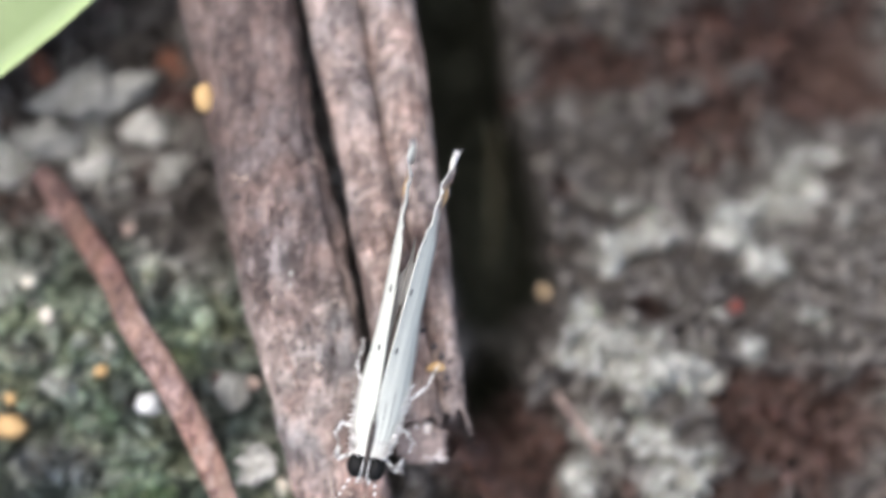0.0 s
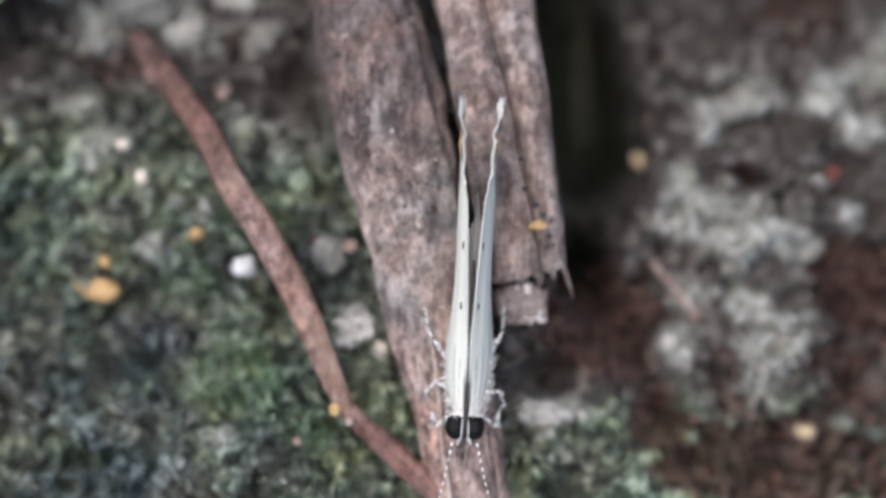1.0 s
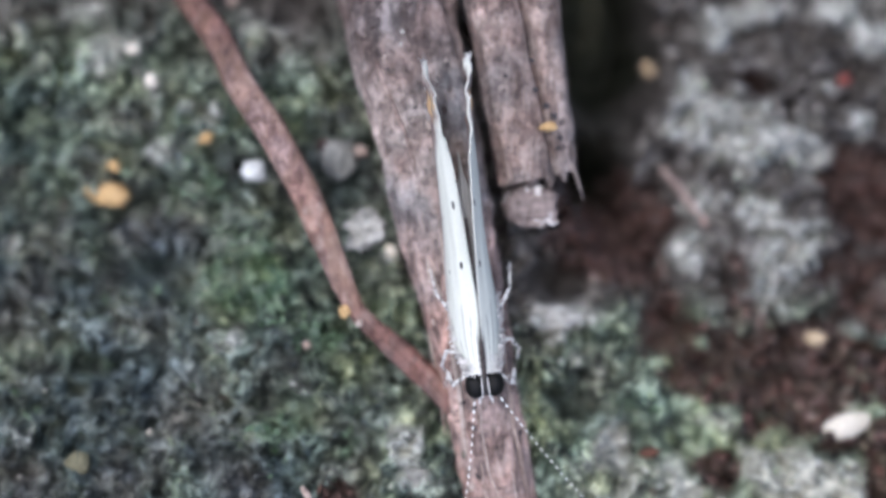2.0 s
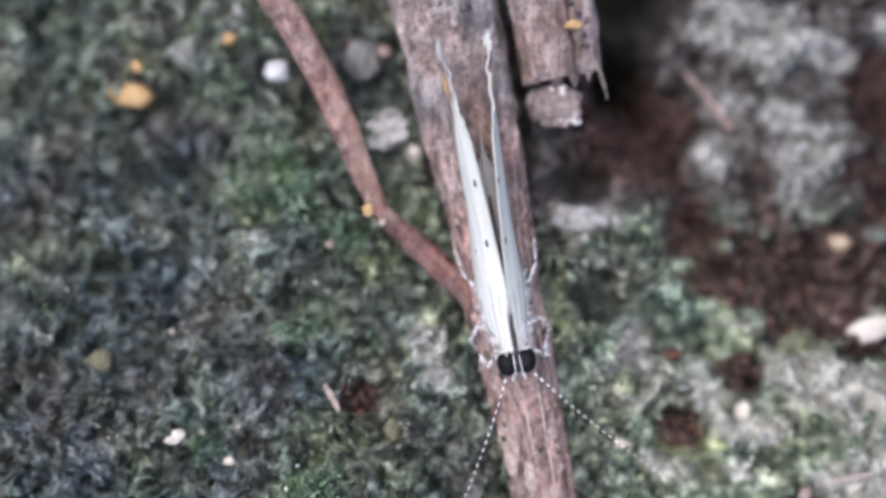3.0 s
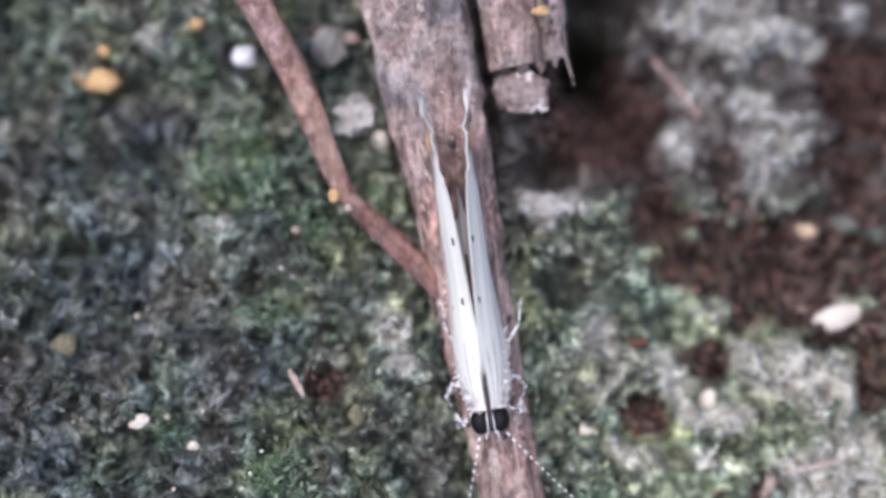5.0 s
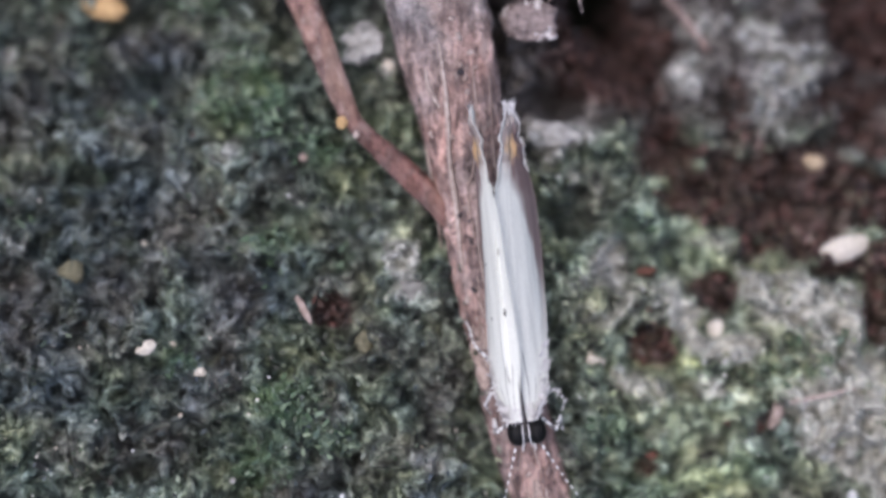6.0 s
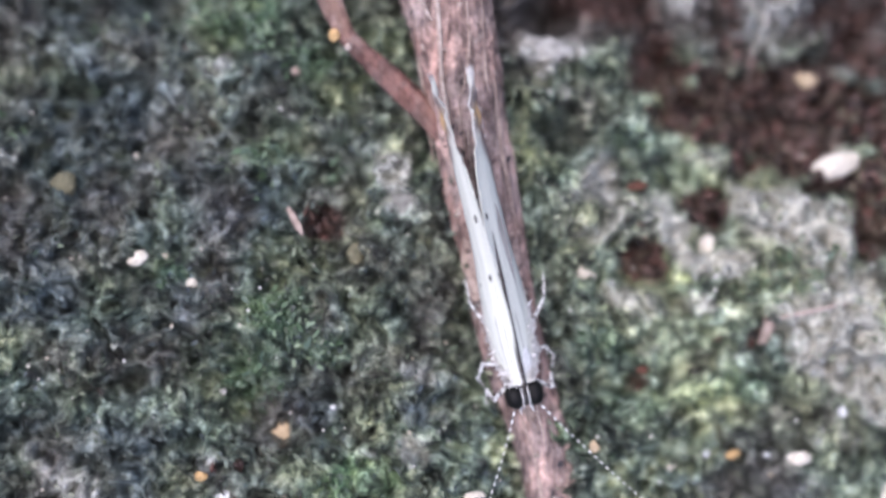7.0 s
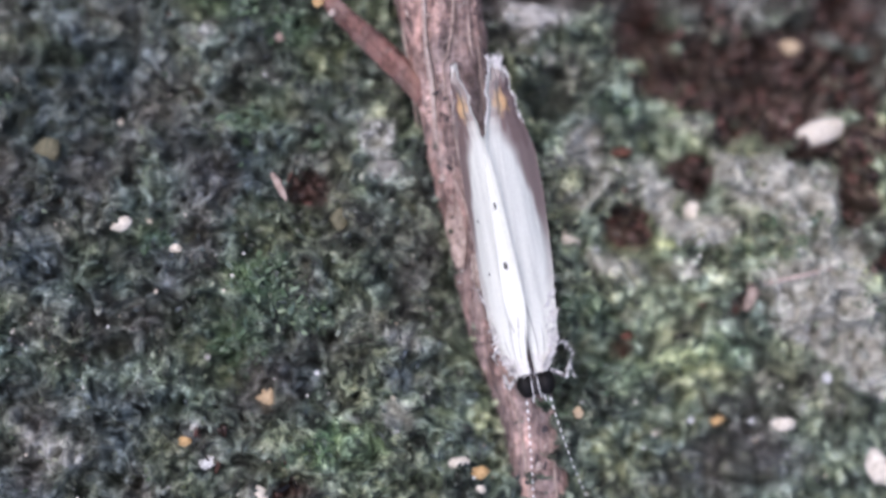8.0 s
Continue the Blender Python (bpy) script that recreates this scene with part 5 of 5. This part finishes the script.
def build_leg(sgn, at, knee, ankle, foot, moth):
    pts = [np.array(p) - np.array(at) for p in (at, knee, ankle, foot)]
    path = np.vstack([np.linspace(pts[0], pts[1], 6), np.linspace(pts[1], pts[2], 8)[1:], np.linspace(pts[2], pts[3], 8)[1:]])
    r = np.r_[np.linspace(0.08, 0.07, 6), np.linspace(0.058, 0.042, 7), np.linspace(0.034, 0.022, 7)]
    leg = part("leg", mesh_of("leg", *tube(np.c_[path, r], 60, 8, 5, 0.1, 0.25), BANDED), moth, "thin white leg with dark bands")
    leg.location = Vector(at) * MM
    vs, fs = [], []
    rg = np.random.default_rng(int(abs(at[1]) * 100) + (1 if sgn > 0 else 2))
    for i in range(110):
        k = rg.integers(1, len(path)) if i % 2 else rg.integers(2, 9)
        b0 = path[k] + rg.normal(0, 0.02, 3)
        d = rg.normal(0, 1, 3)
        d = d / np.linalg.norm(d) * rg.uniform(0.06, 0.2)
        w = np.cross(d, (0.3, 0.2, 1.0))
        w = w / np.linalg.norm(w) * 0.014
        m = len(vs)
        vs.extend([b0 - w, b0 + w, b0 + d])
        fs.append([m, m + 1, m + 2])
    part("leg_scales", mesh_of("leg_scales", np.array(vs), fs, FRINGE, False), leg)
    return leg


def build_antenna(sgn, at, moth):
    n = 44
    k = np.linspace(0, 1, n)
    path = np.stack([sgn * 0.4 * k ** 2, 6.4 * k, 0.35 * np.sin(np.pi * k) - 0.9 * k ** 2], -1)
    white = np.arange(n) % 2 == 0
    r = (0.029 - 0.007 * k) * np.where(white, 1.0, 0.42) + 0.016 * smooth(0.14, 0.08, k)
    vs = []
    for i in range(n):
        ring = 6
        for rr, dy in ((0.75, -0.045), (1.0, 0.0), (0.75, 0.045)):
            a = np.linspace(0, 2 * np.pi, ring, endpoint=False)
            vs.append(np.stack([path[i, 0] + r[i] * rr * np.cos(a), np.full(ring, path[i, 1] + dy), path[i, 2] + r[i] * rr * np.sin(a)], -1))
    va, fa = capped(np.vstack(vs), n * 3, 6)
    band = np.repeat(white.astype(float), 18)
    band = np.r_[band, np.ones(len(va) - len(band))]
    ant = part("antenna", mesh_of("antenna", va, fa, BEADS, True, {"band": band}), moth, "thread-like banded antenna")
    ant.location = Vector(at) * MM
    return ant


def build_moth():
    moth = tagged(new("moth"), "slender white moth with black eyes and orange wing tips", "moth")
    moth.empty_display_size = MM
    parts = {}
    part("thorax", mesh_of("thorax", *ellipsoid(0, -1.35, 1.15, 0.62, 1.15, 0.72, 30, 24, 4, 0.08), FUR), moth, "white scaly thorax")
    ab = [(0, -1.7, 1.35, 0.5), (0, -3.2, 1.45, 0.5), (0, -5.0, 1.5, 0.4), (0, -6.6, 1.5, 0.3), (0, -7.6, 1.5, 0.14)]
    part("abdomen", mesh_of("abdomen", *tube(ab, 60, 20, 8, 0.05, 0.06), GREY_BODY), moth, "grey-brown abdomen")
    for sgn in (1, -1):
        s, v = np.meshgrid(np.linspace(0, 1, 40), np.linspace(0, 1, 10), indexing="ij")
        w = 1.3 * np.sin(np.pi * np.clip(0.1 + s * 0.85, 0, 1)) ** 0.7
        top = np.stack([sgn * (0.03 + (0.5 + 0.12 * s) * v * (1 - s ** 6)), -1.2 - 7.4 * s - 0.5 * s * fbm(v * 4, sgn * 2.0 + 0 * s, 0, 2, 95) * smooth(0.8, 1.0, s) + 0.9 * v * smooth(0.75, 1.0, s), 1.7 + 0.5 * smooth(0.0, 0.3, s) - 0.25 * s - 0.5 * v * w + 0.04 * fbm(s * 9, v * 3, sgn * 2.0, 2, 97)], -1).reshape(-1, 3)
        low = top - (sgn * 0.03, 0, 0)
        f = grid_faces(40, 10)
        part("hindwing", mesh_of("hindwing", np.vstack([top, low]), np.vstack([f, f[:, ::-1] + len(top)]), HINDWING), moth, "narrow grey hindwing folded under the forewing")
    part("dorsal_stripe", mesh_of("dorsal_stripe", *tube([(0, -0.3, 1.75, 0.10), (0, -0.7, 2.02, 0.09), (0, -1.5, 2.16, 0.07), (0, -2.6, 2.24, 0.07), (0, -4.4, 2.24, 0.08), (0, -6.2, 2.12, 0.05)], 30, 10, 3, 0.05, 0.1), GREY_BODY), moth, "dark brown stripe along the back")
    head = part("head", mesh_of("head", *ellipsoid(0, -0.02, 1.24, 0.44, 0.44, 0.42, 24, 20, 6, 0.05), SPOT), moth, "narrow blackish head")
    for sgn in (1, -1):
        part("eye", mesh_of("eye", *ellipsoid(sgn * 0.36, 0.0, 1.28, 0.37, 0.50, 0.42, 24, 20), EYE), head, "large black compound eye")
        part("palp", mesh_of("palp", *tube([(sgn * 0.14, 0.3, 1.1, 0.04), (sgn * 0.22, 0.55, 1.05, 0.045), (sgn * 0.24, 0.72, 1.1, 0.02)], 20, 8), FUR), head, "white labial palp")
        part("crest", mesh_of("crest", *tube([(sgn * 0.11, -0.30, 1.66, 0.014), (sgn * 0.12, 0.1, 1.74, 0.022), (sgn * 0.13, 0.52, 1.5, 0.016)], 18, 8), FUR), head, "thin white stripe between the eyes")
    parts["antenna"] = [build_antenna(sgn, (sgn * 0.42, 0.36, 1.42), moth) for sgn in (1, -1)]
    parts["wing"] = [build_wing(sgn, moth) for sgn in (1, -1)]
    legs = []
    for sgn in (1, -1):
        legs.append(build_leg(sgn, (sgn * 0.4, -0.5, 0.7), (sgn * 1.1, 0.0, 0.8), (sgn * 1.25, -0.45, 0.25), (sgn * 1.3, 0.1, -0.12), moth))
        legs.append(build_leg(sgn, (sgn * 0.45, -1.2, 0.7), (sgn * 1.2, -1.5, 0.9), (sgn * 1.5, -1.0, 0.25), (sgn * 1.35, -0.6, -0.2), moth))
        legs.append(build_leg(sgn, (sgn * 0.45, -2.0, 0.7), (sgn * 0.95, -2.8, 0.8), (sgn * 1.38, -3.5, 0.35), (sgn * 1.5, -4.4, -0.15), moth))
    parts["leg"] = legs
    return moth, parts


MOTH, MOTH_PARTS = build_moth()


# ---- what moves ----
def motions():
    walk(MOTH, [(t, pose(x * MM, y * MM, z * MM, 0, 0, h) @ pose(0, 0, 1.2 * MM) @ pose(0, 0, 0, 0, roll, 0) @ pose(0, 0, -1.2 * MM)) for t, x, y, z, h, roll in MOTH_ROWS])
    for k, sgn in ((0, 1), (1, -1)):
        wing = MOTH_PARTS["wing"][k]
        at = wing.location.copy()
        walk(wing, [(row[0], Matrix.Translation(at) @ pose((0.85 * k - 0.15 * (1 - k)) * row[5] * MM, 0, (0.5 - 0.75 * k) * row[5] * MM) @ pose(0, 0, 0, 0, 0, sgn * row[2 + 2 * k]) @ pose(0, 0, 0, 0, -sgn * row[1 + 2 * k], 0)) for row in WING_ROWS])
        ant = MOTH_PARTS["antenna"][k]
        at2 = ant.location.copy()
        walk(ant, [(row[0], Matrix.Translation(at2) @ pose(0, 0, 0, row[3 + k], 0, -sgn * row[1 + k])) for row in ANTENNA_ROWS])
    for i, leg in enumerate(MOTH_PARTS["leg"]):
        at3 = leg.location.copy()
        rows = []
        for j in range(33):
            t = j * 0.25
            step = 0.25 if 3.0 <= t <= 4.0 else 1.0
            rows.append((t, Matrix.Translation(at3) @ pose(0, 0, 0, 0, 0, 9 * step * math.sin(t * 9.0 + i * 2.1))))
        walk(leg, rows)


MOTH_ROWS = [  # seconds, x, y, z (mm), heading, roll (degrees)
    (0.0, -2.88, -8.13, 1.98, 167.7, 2),
    (0.5, -2.95, -10.02, 1.95, 171.8, 0),
    (1.0, -3.02, -11.99, 1.91, 177.1, 0),
    (1.5, -2.82, -13.30, 1.88, 182.5, -5),
    (1.7, -2.81, -13.47, 1.88, 184.5, -3),
    (2.8, -2.30, -16.85, 1.81, 190.4, -2),
    (3.0, -2.35, -17.10, 1.81, 190.2, -2),
    (3.5, -2.45, -17.03, 1.81, 186.0, 2.8),
    (4.0, -2.37, -17.09, 1.81, 194.5, -1),
    (4.2, -2.26, -17.67, 1.80, 192.8, -1),
    (5.3, -1.63, -20.40, 1.75, 188.9, 3),
    (5.5, -0.56, -20.95, 1.75, 194.9, 6.5),
    (5.7, -0.22, -21.72, 1.74, 194.3, 6.5),
    (6.0, -0.85, -22.92, 1.74, 187.9, 6.2),
    (6.5, -0.82, -24.68, 1.73, 190.0, -0.6),
    (7.0, -0.57, -24.83, 1.73, 193.3, -4.7),
    (7.5, -0.16, -25.46, 1.73, 187.9, 7),
    (8.0, 0.50, -25.71, 1.73, 191.3, 7.8),
]
WING_ROWS = [  # seconds, droop and splay of the right wing, then of the left (degrees), tuck of the left wing under the right (mm)
    (0.0, 10, 3.4, 14, 3.1, 0.0),
    (0.5, 8, 3.3, 11, 3.1, 0.0),
    (1.0, 8, 3.0, 11, 2.7, 0.0),
    (1.5, 10.2, 2.2, 6.2, 2.0, 0.0),
    (1.7, 14, 2.6, 8, 2.6, 0.0),
    (2.8, 15, 3.5, 10, 3.8, 0.0),
    (3.0, 14, 3.7, 9, 4.4, 0.1),
    (3.5, 12.1, 4.8, 6.7, 5.9, 0.21),
    (4.0, 12, 5.8, 12, 5.8, 0.1),
    (4.2, 12, 5.5, 14, 5.3, 0.0),
    (5.3, 17, 2.8, 15, 3.3, 0.1),
    (5.5, 26.4, 2.8, 31.4, 3.6, 0.4),
    (5.7, 37, 2.8, 50, 3.4, 0.3),
    (6.0, 24.4, 1.8, 34.4, 3.8, 0.31),
    (6.5, 9.8, 1.7, 5.8, 1.3, 0.0),
    (7.0, 7.9, 4.1, 24.0, 2.6, 0.3),
    (7.5, 27.7, 2.8, 36.8, 5.3, 0.46),
    (8.0, 36.4, 3.0, 42.2, 2.2, 0.22),
]
ANTENNA_ROWS = [  # seconds, outward swing of right and left, then their lift (degrees)
    (0.0, 20, 12, -6, -6), (1.0, 8, 14, -6, -6), (1.5, 4, 22, -4, -6), (3.0, 26, 38, 2, 2), (3.5, 26, 40, 2, 2), (4.2, 24, 40, 0, 0), (5.5, 14, 30, -4, -2), (6.5, 24, 26, -4, -4), (7.0, 26, 32, -2, 0), (8.0, 5, 6, -9, -9),
]
motions()
